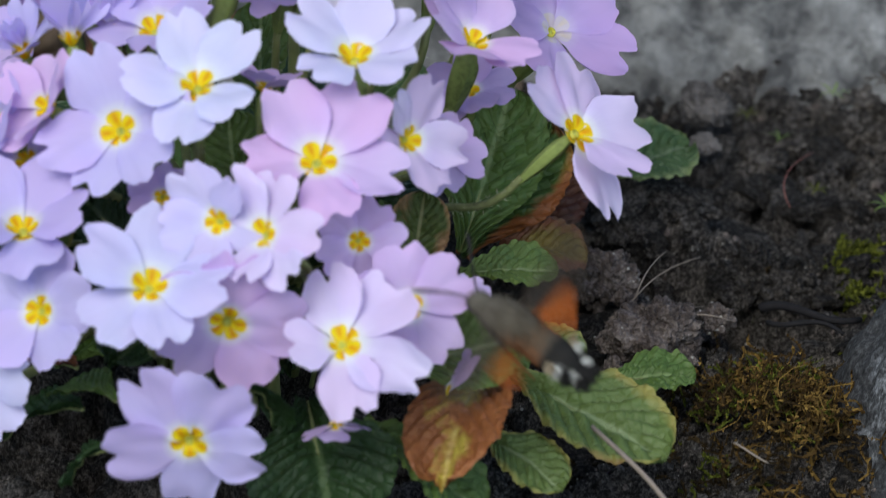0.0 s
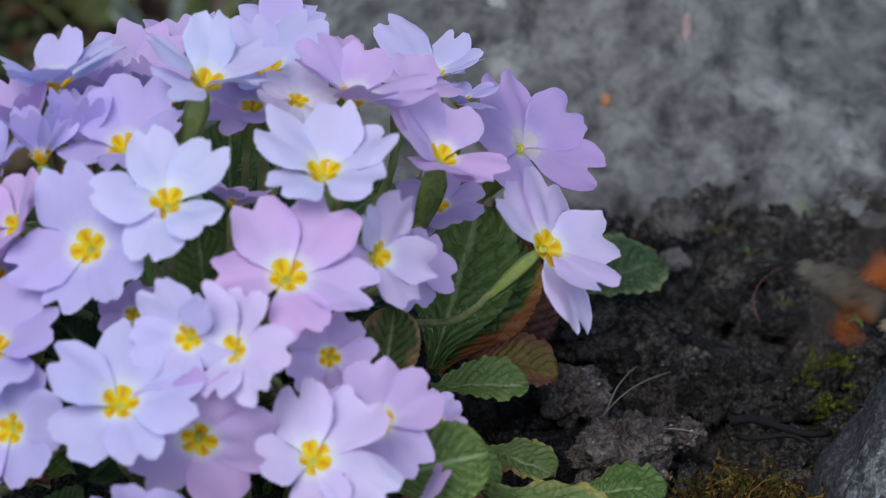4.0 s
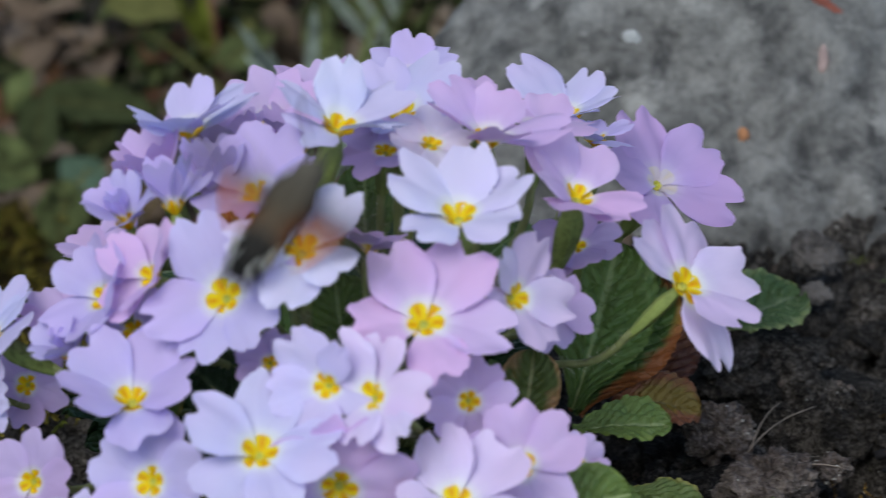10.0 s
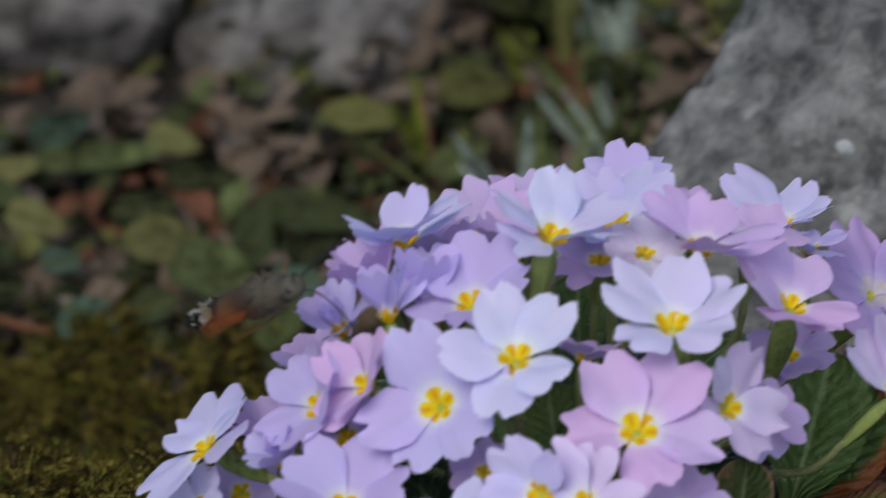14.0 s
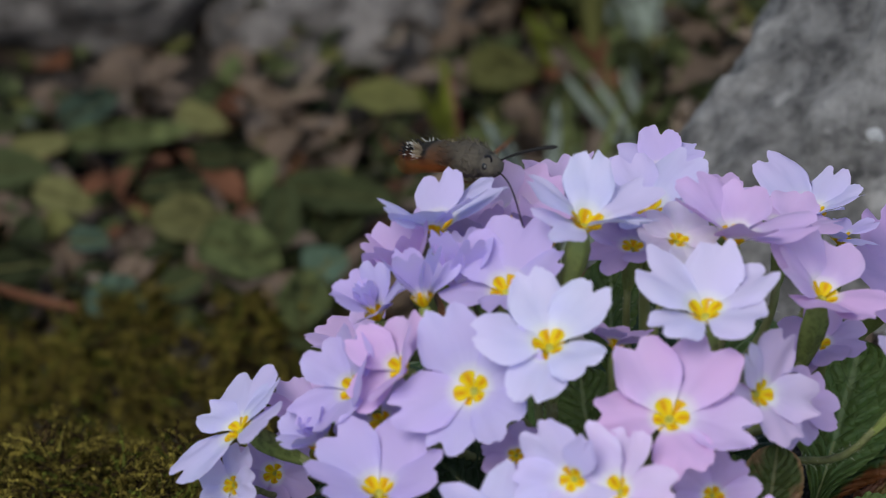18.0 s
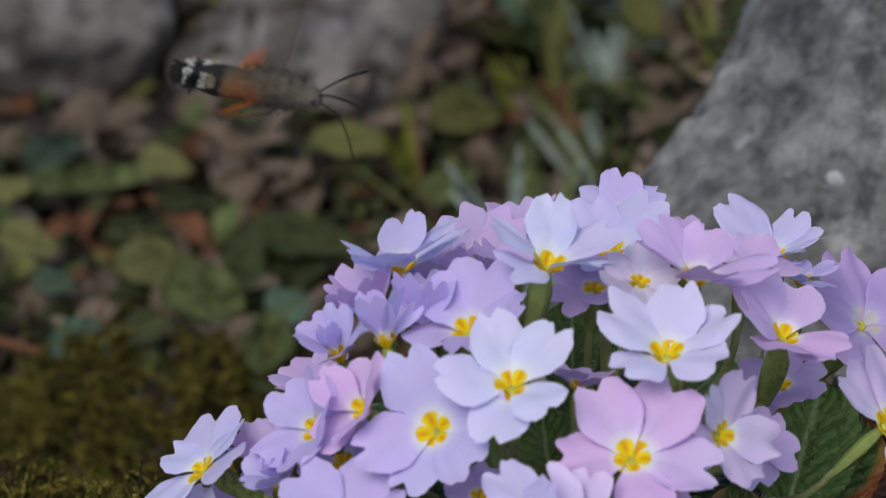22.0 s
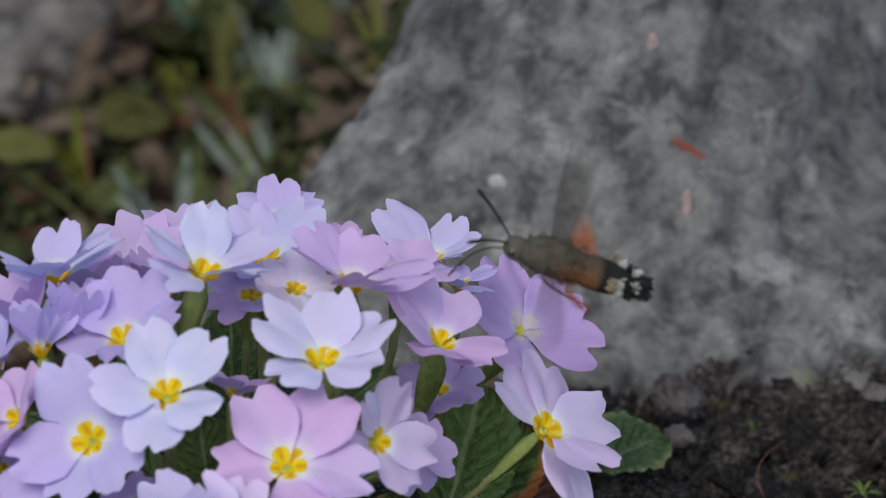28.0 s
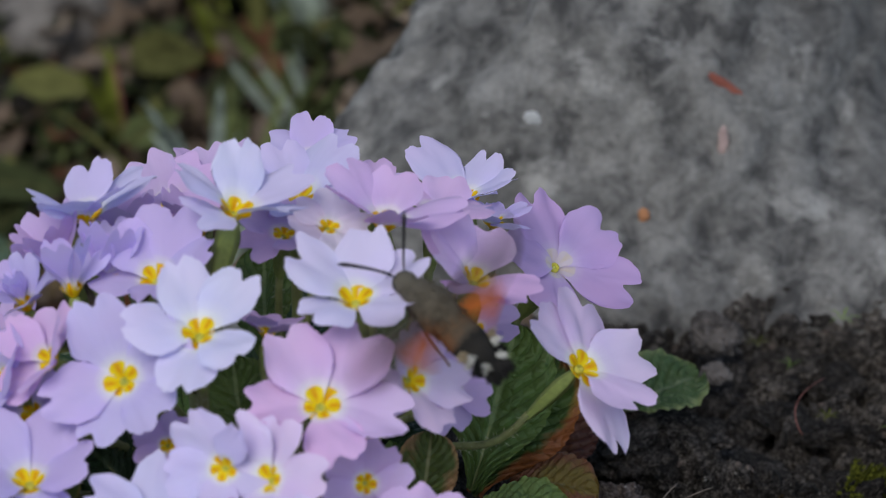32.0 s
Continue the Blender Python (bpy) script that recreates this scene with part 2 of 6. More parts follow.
LEAF = {
    "green": leaf_material("leaf_green", (0.092, 0.156, 0.034), (0.19, 0.26, 0.10), (0.10, 0.15, 0.03), (0.30, 0.24, 0.05), amount=0.10),
    "fresh": leaf_material("leaf_fresh", (0.130, 0.196, 0.048), (0.28, 0.34, 0.15), (0.16, 0.22, 0.05), (0.30, 0.22, 0.06), amount=0.10),
    "dull": leaf_material("leaf_dull", (0.060, 0.105, 0.035), (0.13, 0.17, 0.09), (0.20, 0.24, 0.10), (0.12, 0.12, 0.05), amount=0.12),
    # leaf green lowered almost to black for the shade under the blossoms
    "dark": leaf_material("leaf_shaded", (0.022, 0.050, 0.012), (0.07, 0.11, 0.04), (0.03, 0.06, 0.02), (0.05, 0.05, 0.02), amount=0.08),
    "rimmed": leaf_material("leaf_rimmed", (0.130, 0.186, 0.050), (0.27, 0.33, 0.16), (0.33, 0.28, 0.07), (0.30, 0.20, 0.08), amount=0.22),
    "rusty": leaf_material("leaf_rusty", (0.06, 0.11, 0.02), (0.20, 0.21, 0.07), (0.46, 0.22, 0.03), (0.32, 0.10, 0.02), amount=0.38),
    "tan": leaf_material("leaf_tan", (0.10, 0.14, 0.03), (0.25, 0.25, 0.10), (0.48, 0.28, 0.12), (0.50, 0.30, 0.14), (0.12, 0.06, 0.02), amount=0.27),
    "withered": leaf_material("leaf_withered", (0.50, 0.39, 0.06), (0.56, 0.42, 0.12), (0.60, 0.33, 0.07), (0.44, 0.17, 0.05), (0.13, 0.035, 0.014), amount=0.50),
    "red": leaf_material("leaf_red", (0.11, 0.038, 0.016), (0.14, 0.06, 0.03), (0.13, 0.05, 0.02), (0.10, 0.03, 0.015), (0.03, 0.010, 0.008), amount=0.4),
    "olive": leaf_material("leaf_olive", (0.19, 0.135, 0.025), (0.17, 0.14, 0.05), (0.17, 0.09, 0.03), (0.16, 0.06, 0.03), amount=0.36),
}
CALYX = plain("calyx_green", (0.20, 0.25, 0.07), 0.6, 0.3, 700.0, translucent=0.1)
STEM = plain("stem_green", (0.18, 0.20, 0.075), 0.6, 0.25, 500.0)
HAIR = plain("stem_hair", (0.42, 0.42, 0.32), 0.6, 0.1)
STIGMA = plain("stigma_green", (0.38, 0.42, 0.10), 0.5, 0.2, 900.0)
THROAT = plain("throat_ring", (0.48, 0.44, 0.06), 0.5, 0.2, 900.0)


def soil_material(name="soil", unshaded=1.0):
    """Second value below 1: smoother and darker, with ledge shade put into the colour."""
    m, nt, b = mat(name, 0.95 if unshaded == 1.0 else 0.75, 0.15)
    c = coords(nt)
    big = noise_node(nt, 60.0, 5.0, 0.62, c)
    mid = noise_node(nt, 330.0, 5.0, 0.65, c)
    fine = noise_node(nt, 1200.0, 6.0, 0.80, c)
    grit = nt.nodes.new("ShaderNodeTexVoronoi")
    grit.inputs["Scale"].default_value = 950.0
    nt.links.new(c, grit.inputs["Vector"])
    f = math_node(nt, "ADD", math_node(nt, "MULTIPLY", fine, 0.75), math_node(nt, "MULTIPLY", mid, 0.25))
    damp = ramp(nt, f, [(0.42, (0.008, 0.0068, 0.0060)), (0.50, (0.035, 0.0305, 0.0275)), (0.59, (0.140, 0.122, 0.110))]).outputs[0]
    dry = ramp(nt, f, [(0.41, (0.018, 0.0154, 0.0138)), (0.50, (0.084, 0.073, 0.066)), (0.59, (0.28, 0.247, 0.223))]).outputs[0]
    col = mix(nt, ramp(nt, big, [(0.44, (0, 0, 0)), (0.60, (1, 1, 1))]).outputs[0], damp, dry)
    speck = ramp(nt, grit.outputs["Distance"], [(0.14, (1, 1, 1)), (0.22, (0, 0, 0))]).outputs[0]
    pick = ramp(nt, grit.outputs["Color"], [(0.84, (0, 0, 0)), (0.88, (1, 1, 1))]).outputs[0]
    col = mix(nt, math_node(nt, "MULTIPLY", speck, math_node(nt, "MULTIPLY", pick, 0.8)), col, (0.26, 0.24, 0.21))
    col = mix(nt, 1.0 - unshaded, col, (0.006, 0.005, 0.0045))
    nt.links.new(col, b.inputs["Base Color"])
    bump(nt, b, math_node(nt, "ADD", math_node(nt, "MULTIPLY", fine, 0.5), mid), 1.0, 0.0028)
    return m


def rock_material(name, base, dark, light, scale=1.0, lichen=0.5):
    m, nt, b = mat(name, 0.9, 0.25)
    c = coords(nt)
    big = noise_node(nt, 38.0 * scale, 4.0, 0.60, c, 0.4)
    mid = noise_node(nt, 130.0 * scale, 6.0, 0.66, c, 0.3)
    fine = noise_node(nt, 600.0 * scale, 5.0, 0.7, c)
    col = ramp(nt, mid, [(0.36, dark), (0.48, base), (0.62, light)]).outputs[0]
    col = mix(nt, ramp(nt, big, [(0.40, (1, 1, 1)), (0.56, (0, 0, 0))]).outputs[0], col, ramp(nt, mid, [(0.38, tuple(0.8 * v for v in dark)), (0.52, tuple(0.5 * (a + c) for a, c in zip(dark, base))), (0.64, base)]).outputs[0])
    col = mix(nt, math_node(nt, "MULTIPLY", math_node(nt, "SUBTRACT", fine, 0.35, True), 0.9), col, tuple(v * 0.4 for v in dark), "MIX")
    pale = ramp(nt, noise_node(nt, 90.0 * scale, 6.0, 0.65, c, 0.2), [(0.58, (0, 0, 0)), (0.68, (1, 1, 1))]).outputs[0]
    col = mix(nt, math_node(nt, "MULTIPLY", pale, lichen), col, tuple(min(1, v * 1.7) for v in light))
    # broad weathered patches
    worn = ramp(nt, noise_node(nt, 11.0 * scale, 3.0, 0.55, c, 0.4), [(0.42, (0, 0, 0)), (0.60, (0.55, 0.55, 0.55))]).outputs[0]
    col = mix(nt, worn, col, ramp(nt, mid, [(0.38, tuple(0.7 * v for v in dark)), (0.62, tuple(0.72 * v for v in base))]).outputs[0])
    nt.links.new(col, b.inputs["Base Color"])
    bump(nt, b, math_node(nt, "ADD", mid, math_node(nt, "MULTIPLY", fine, 0.4)), 0.7, 0.003)
    return m


def speckled_material():
    """Pale grey stone under black crust lichen, peppered with small dark pits."""
    m, nt, b = mat("speckled_rock", 0.92, 0.2)
    c = coords(nt)
    grain = noise_node(nt, 900.0, 6.0, 0.74, c)
    patch = noise_node(nt, 26.0, 5.0, 0.60, c)
    pits = noise_node(nt, 300.0, 4.0, 0.65, c)
    warp = nt.nodes.new("ShaderNodeVectorMath")
    warp.operation = "ADD"
    nt.links.new(c, warp.inputs[0])
    shake = nt.nodes.new("ShaderNodeTexNoise")
    shake.inputs["Scale"].default_value = 420.0
    nt.links.new(c, shake.inputs["Vector"])
    less = nt.nodes.new("ShaderNodeVectorMath")
    less.operation = "SCALE"
    less.inputs["Scale"].default_value = 0.0022
    nt.links.new(shake.outputs["Color"], less.inputs[0])
    nt.links.new(less.outputs[0], warp.inputs[1])
    dots = None
    for scale, size, share in ((260.0, 0.42, 0.40), (620.0, 0.40, 0.50)):
        cell = nt.nodes.new("ShaderNodeTexVoronoi")
        cell.inputs["Scale"].default_value = scale
        nt.links.new(warp.outputs[0], cell.inputs["Vector"])
        spot = ramp(nt, cell.outputs["Distance"], [(size - 0.12, (1, 1, 1)), (size, (0, 0, 0))]).outputs[0]
        pick = ramp(nt, cell.outputs["Color"], [(share, (1, 1, 1)), (share + 0.04, (0, 0, 0))]).outputs[0]
        one = math_node(nt, "MULTIPLY", spot, pick)
        dots = one if dots is None else math_node(nt, "MAXIMUM", dots, one)
    pale = ramp(nt, grain, [(0.36, (0.075, 0.077, 0.083)), (0.50, (0.145, 0.149, 0.158)), (0.63, (0.29, 0.297, 0.313))]).outputs[0]
    crust = ramp(nt, grain, [(0.36, (0.014, 0.014, 0.015)), (0.50, (0.036, 0.036, 0.038)), (0.64, (0.085, 0.086, 0.09))]).outputs[0]
    col = mix(nt, math_node(nt, "MULTIPLY", dots, 0.85), pale, crust)
    edge = math_node(nt, "ADD", patch, math_node(nt, "MULTIPLY", math_node(nt, "SUBTRACT", pits, 0.5), 0.4))
    col = mix(nt, ramp(nt, edge, [(0.50, (1, 1, 1)), (0.57, (0, 0, 0))]).outputs[0], col, crust)
    nt.links.new(col, b.inputs["Base Color"])
    bump(nt, b, math_node(nt, "ADD", grain, math_node(nt, "MULTIPLY", pits, 1.0)), 0.35, 0.0010)
    return m


def clod_material():
    """Dried lump: rounded grains of uneven brightness with dark gaps between them."""
    m, nt, b = mat("dry_clod", 0.95, 0.12)
    c = coords(nt)
    grain = nt.nodes.new("ShaderNodeTexVoronoi")
    grain.inputs["Scale"].default_value = 1250.0
    nt.links.new(c, grain.inputs["Vector"])
    big = noise_node(nt, 230.0, 7.0, 0.74, c)
    f = math_node(nt, "ADD", math_node(nt, "MULTIPLY", grain.outputs["Color"], 0.22), math_node(nt, "MULTIPLY", big, 1.12))
    col = ramp(nt, f, [(0.40, (0.020, 0.0145, 0.013)), (0.62, (0.105, 0.083, 0.074)), (0.84, (0.21, 0.175, 0.158)), (0.97, (0.40, 0.36, 0.33))]).outputs[0]
    gap = ramp(nt, grain.outputs["Distance"], [(0.45, (0, 0, 0)), (0.75, (1, 1, 1))]).outputs[0]
    col = mix(nt, math_node(nt, "MULTIPLY", gap, 0.3), col, (0.018, 0.014, 0.012))
    nt.links.new(col, b.inputs["Base Color"])
    bump(nt, b, math_node(nt, "ADD", math_node(nt, "MULTIPLY", grain.outputs["Distance"], -0.6), big), 1.0, 0.0012)
    return m


SOIL = soil_material()
# darker soil copy: deep shade at the ledge put into its colour
SOIL_SHADED = soil_material("shaded_soil", 0.55)
ROCK = rock_material("grey_rock", (0.170, 0.166, 0.163), (0.062, 0.061, 0.062), (0.262, 0.258, 0.252), 0.9, 0.45)
ROCK_SPECKLED = speckled_material()
ROCK_BROWN = rock_material("brownish_rock", (0.18, 0.165, 0.155), (0.060, 0.053, 0.050), (0.29, 0.27, 0.255), 0.8, 0.3)
CLOD = clod_material()
PEBBLE = plain("pebble_grey", (0.105, 0.093, 0.088), 0.9, 0.42, 420.0, 0.25, depth=0.0005)
MOSS = moss_material("moss_gold", (0.014, 0.008, 0.003), (0.082, 0.047, 0.014), (0.23, 0.145, 0.038))
MOSS_GREEN = moss_material("moss_green", (0.018, 0.020, 0.006), (0.070, 0.080, 0.012), (0.17, 0.18, 0.025))
MOSS_OLD = moss_material("moss_old_gold", (0.012, 0.009, 0.004), (0.110, 0.086, 0.018), (0.30, 0.25, 0.05))
MOSS_GREEN_OLD = moss_material("moss_old_green", (0.008, 0.010, 0.003), (0.060, 0.070, 0.012), (0.17, 0.19, 0.03))
MOSS_DARK = moss_material("moss_brown", (0.010, 0.007, 0.004), (0.030, 0.020, 0.009), (0.08, 0.05, 0.02))
TWIG = plain("dry_twig", (0.20, 0.16, 0.13), 0.8, 0.3, 500.0)
TWIG_DARK = plain("dark_twig", (0.014, 0.013, 0.014), 0.9, 0.3, 500.0, 0.1)
SPROUT = plain("sprout_green", (0.13, 0.19, 0.045), 0.55, 0.2, 300.0, translucent=0.2)
DEAD = plain("dead_leaf", (0.125, 0.092, 0.068), 0.8, 0.4, 120.0, spec=0.08, translucent=0.1)
DEAD_RED = plain("dead_leaf_red", (0.125, 0.056, 0.032), 0.8, 0.35, 120.0, spec=0.08, translucent=0.1)
DEAD_PALE = plain("dead_leaf_pale", (0.235, 0.185, 0.145), 0.8, 0.35, 120.0, spec=0.08, translucent=0.1)
COVER = {
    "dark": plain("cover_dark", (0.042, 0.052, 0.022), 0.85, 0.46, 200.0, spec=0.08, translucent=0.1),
    "mid": plain("cover_mid", (0.105, 0.128, 0.050), 0.85, 0.46, 200.0, spec=0.08, translucent=0.1),
    "yellow": plain("cover_yellow", (0.110, 0.112, 0.038), 0.85, 0.46, 200.0, spec=0.08, translucent=0.15),
    "olive": plain("cover_olive", (0.112, 0.110, 0.044), 0.85, 0.46, 200.0, spec=0.08, translucent=0.1),
    "teal": plain("cover_teal", (0.066, 0.102, 0.072), 0.85, 0.46, 200.0, spec=0.08, translucent=0.1),
    "blue": plain("cover_blue", (0.25, 0.30, 0.26), 0.85, 0.4, 200.0, spec=0.08, translucent=0.1),
}
GRASS = plain("grass_yellow_green", (0.17, 0.20, 0.03), 0.5, 0.25, 200.0, translucent=0.2)
RED_STEM = plain("reddish_stem", (0.16, 0.06, 0.05), 0.6, 0.25, 200.0)


# ---- mesh helpers ----
def mesh(name, verts, faces, material, uvs=None, smooth=True):
    me = bpy.data.meshes.new(name)
    me.from_pydata([tuple(v) for v in verts], [], faces)
    if smooth:
        me.polygons.foreach_set("use_smooth", [True] * len(me.polygons))
    if uvs is not None:
        layer = me.uv_layers.new(name="UVMap")
        idx = np.empty(len(me.loops), dtype=np.int32)
        me.loops.foreach_get("vertex_index", idx)
        layer.data.foreach_set("uv", np.asarray(uvs, dtype=np.float32)[idx].ravel())
    me.materials.append(material)
    me.update()
    return me


def part(name, me, parent, label=""):
    ob = new(name, me)
    ob.parent = parent
    if label:
        ob["label"] = label
    return ob


def grid_faces(nu, nv, wrap=False):
    out = []
    for j in range(nv - 1):
        for i in range(nu if wrap else nu - 1):
            k = (i + 1) % nu
            out.append((j * nu + i, j * nu + k, (j + 1) * nu + k, (j + 1) * nu + i))
    return out


def basis(normal, up=(0, 0, 1)):
    """Columns x, y, z with z along the normal and y as near to up as can be."""
    z = Vector(normal).normalized()
    y = Vector(up) - z * Vector(up).dot(z)
    if y.length < 1e-4:
        y = Vector((0, 1, 0)) - z * z.y
    y.normalize()
    x = y.cross(z)
    return Matrix((x, y, z)).transposed()


def bezier(p0, p1, p2, p3, n):
    p0, p1, p2, p3 = (Vector(p) for p in (p0, p1, p2, p3))
    return [p0 * (1 - t) ** 3 + p1 * 3 * t * (1 - t) ** 2 + p2 * 3 * t * t * (1 - t) + p3 * t ** 3 for t in (i / (n - 1) for i in range(n))]


def tube_data(path, radii, sides=7, start=0, squash=None):
    """Vertices and faces of a tube along a path, closed at both ends."""
    verts, faces = [], []
    n = len(path)
    for i, p in enumerate(path):
        d = (path[min(i + 1, n - 1)] - path[max(i - 1, 0)]).normalized()
        b = basis(d, (0.3, 0.2, 0.9))
        for k in range(sides):
            a = 2 * math.pi * k / sides
            r = radii[i] * (squash(k, i) if squash else 1.0)
            verts.append(p + b @ Vector((math.cos(a) * r, math.sin(a) * r, 0)))
    faces = [tuple(v + start for v in f) for f in grid_faces(sides, n, True)]
    faces.append(tuple(start + k for k in reversed(range(sides))))
    faces.append(tuple(start + (n - 1) * sides + k for k in range(sides)))
    return verts, faces


def tube(name, path, radii, material, sides=7, squash=None):
    v, f = tube_data(path, radii, sides, 0, squash)
    return mesh(name, v, f, material)


def ball(name, centre, radii, material, subdiv=3, rough=0.0, freq=200.0, seed=0.0, power=2.0, turn=None):
    """A lumpy or faceted closed body; a high power makes it boxy."""
    bm = bmesh.new()
    bmesh.ops.create_icosphere(bm, subdivisions=subdiv, radius=1.0)
    rx = Vector(radii)
    off = Vector((seed * 3.1, seed * 1.7, seed * 2.3))
    for v in bm.verts:
        d = v.co.normalized()
        if power != 2.0:
            k = (abs(d.x) ** power + abs(d.y) ** power + abs(d.z) ** power) ** (-1.0 / power)
            d = d * k
        p = Vector((d.x * rx.x, d.y * rx.y, d.z * rx.z))
        if rough:
            h = noise.fractal(p * freq + off, 0.9, 2.1, 5)
            p += v.co.normalized() * rough * h
        if turn is not None:
            p = turn @ p
        v.co = p + Vector(centre)
    me = bpy.data.meshes.new(name)
    bm.to_mesh(me)
    bm.free()
    me.polygons.foreach_set("use_smooth", [True] * len(me.polygons))
    me.materials.append(material)
    return me


def smooth_step(a, b, x):
    t = min(1.0, max(0.0, (x - a) / (b - a)))
    return t * t * (3 - 2 * t)


# ---- ground: one sheet to the horizon ----
def height(x, y):
    d = math.hypot(x, y - 0.05)
    fade = 1.0 - smooth_step(0.38, 0.9, d)
    p = Vector((x, y, 0.0))
    h = 0.009 * noise.fractal(p * 14.0, 1.0, 2.0, 3) + 0.0062 * noise.fractal(p * 55.0 + Vector((3, 1, 0)), 0.9, 2.1, 4)
    h += 0.0030 * noise.fractal(p * 210.0, 0.7, 2.1, 5)
    q = p + 0.006 * noise.noise_vector(p * 60.0)
    h -= 0.0060 * max(0.0, 1.0 - abs(noise.noise(q * 36.0)) / 0.10) + 0.0012 * max(0.0, 1.0 - abs(noise.noise(q * 105.0 + Vector((5, 0, 0)))) / 0.12)
    h *= 1.0 - 0.6 * smooth_step(0.092, 0.112, y) * smooth_step(0.04, 0.06, x)
    h += 0.009 * math.exp(-((x - 0.074) / 0.022) ** 2 - ((y - 0.120) / 0.012) ** 2)
    h += 0.0035 * math.exp(-((y - 0.119) / 0.011) ** 2) * smooth_step(0.085, 0.105, x)
    # a crusted shelf with a broken edge and a hollow below it
    brink = y - (0.0414 - 0.54 * (x - 0.0708)) - 0.0035 * noise.noise(Vector((x * 150, 2, 0))) - 0.0015 * noise.noise(Vector((x * 420, 5, 0)))
    shelf = smooth_step(0.058, 0.068, x) * (1 - smooth_step(0.108, 0.122, x))
    h += shelf * (0.0085 * smooth_step(-0.0006, 0.0012, brink) * (1 - smooth_step(0.012, 0.030, brink)) - 0.0060 * math.exp(-((brink + 0.004) / 0.0038) ** 2))
    h -= 0.020 * math.exp(-((x + 0.135) / 0.035) ** 2 - ((y - 0.392) / 0.014) ** 2)
    return (h - 0.004) * fade - drop(x, y)


def drop(x, y):
    """The bed falls away behind the plant, beside the boulder."""
    return 0.085 * smooth_step(0.03, 0.19, y) * (1 - smooth_step(-0.005, 0.055, x)) * (1 - smooth_step(0.45, 1.6, math.hypot(x, y - 0.2)))


def axis(lo, hi, step, far):
    mids = list(np.arange(lo, hi + step / 2, step))
    out, d = [], step
    p = hi
    while p < far:
        d *= 1.35
        p += d
        out.append(p)
    left, d, p = [], step, lo
    while p > -far:
        d *= 1.35
        p -= d
        left.append(p)
    return left[::-1] + mids + out


def build_ground():
    xs = axis(-0.17, 0.20, 0.0009, 900.0)
    ys = axis(-0.10, 0.28, 0.0010, 900.0)
    verts = [(x, y, height(x, y)) for y in ys for x in xs]
    ob = new("ground", mesh("ground", verts, grid_faces(len(xs), len(ys)), SOIL))
    tagged(ob, "dark crumbly garden soil with fine grit and hollows", "soil", kind="structure")


build_ground()


def boulder(name, label, centre, radii, euler, material, subdiv, rough, freq, seed, power, turn_in_face=0.0, crease=None, relief=1.0):
    turn = Euler([radians(a) for a in euler]).to_matrix() @ Matrix.Rotation(radians(turn_in_face), 3, "Y")
    me = ball(name, (0, 0, 0), radii, material, subdiv, rough, freq, seed, power, turn)
    off = Vector((seed, 2 * seed, 0))
    for v in me.vertices:
        p = v.co
        pit = noise.fractal(p * 130.0 + off, 0.9, 2.1, 4)
        v.co = p + p.normalized() * relief * (0.0026 * noise.fractal(p * 52.0 + off, 0.9, 2.0, 3) + 0.0016 * pit - 0.0022 * max(0.0, noise.noise(p * 75.0 + off) - 0.15))
        if crease is not None:
            # one side falls back beyond a worn edge and is ribbed
            far = max(0.0, p.x - crease - 0.012 * noise.noise(p * 28.0 + off))
            far *= smooth_step(0.037, 0.068, p.z)
            v.co.y += 1.15 * far + min(1.0, far / 0.01) * 0.0012 * math.sin(330.0 * (p.x + 0.5 * p.z) + 5.0 * noise.noise(p * 60.0))
    ob = new(name, me)
    ob.location = centre
    return tagged(ob, label, "rock")


# the large weathered rock behind the plant, and the speckled one beside the moss
boulder("boulder", "large weathered grey boulder leaning behind the flowers", (0.1160, 0.1594, -0.0357), (0.112, 0.06, 0.14), (-38, 0, 0), ROCK, 7, 0.005, 24.0, 2.0, 5.0, 32.0, -0.020)
boulder("boulder", "rough dark grey boulder with black lichen beside the moss", (0.1668, -0.0140, -0.0372), (0.0655, 0.046, 0.068), (-20, 24, -30), ROCK_SPECKLED, 7, 0.0040, 30.0, 5.0, 3.0, relief=0.5)
boulder("boulder", "pale grey flat stone among dead leaves", (-0.1500, 0.4250, -0.0760), (0.032, 0.020, 0.020), (5, -4, 8), ROCK_BROWN, 5, 0.005, 30.0, 9.0, 3.0)
boulder("boulder", "brownish grey stone behind the leaf litter", (-0.0790, 0.4330, -0.0880), (0.033, 0.042, 0.021), (14, 6, -16), ROCK_BROWN, 5, 0.009, 34.0, 12.0, 2.6)
boulder("boulder", "brownish grey stone behind the leaf litter", (-0.0700, 0.5150, -0.0860), (0.060, 0.036, 0.034), (0, 8, 12), ROCK_BROWN, 5, 0.009, 30.0, 14.0, 2.6)


def mark(name, label, category, place, radius, material, seed, stretch=(1, 1, 1), turn=(0, 0, 0)):
    ob = new(name, ball(name, (0, 0, 0), (radius * stretch[0], radius * stretch[1], radius * stretch[2]), material, 3, radius * 0.25, 1.2 / radius, seed, 2.0, Euler([radians(q) for q in turn]).to_matrix()))
    ob.location = place
    return tagged(ob, label, category)


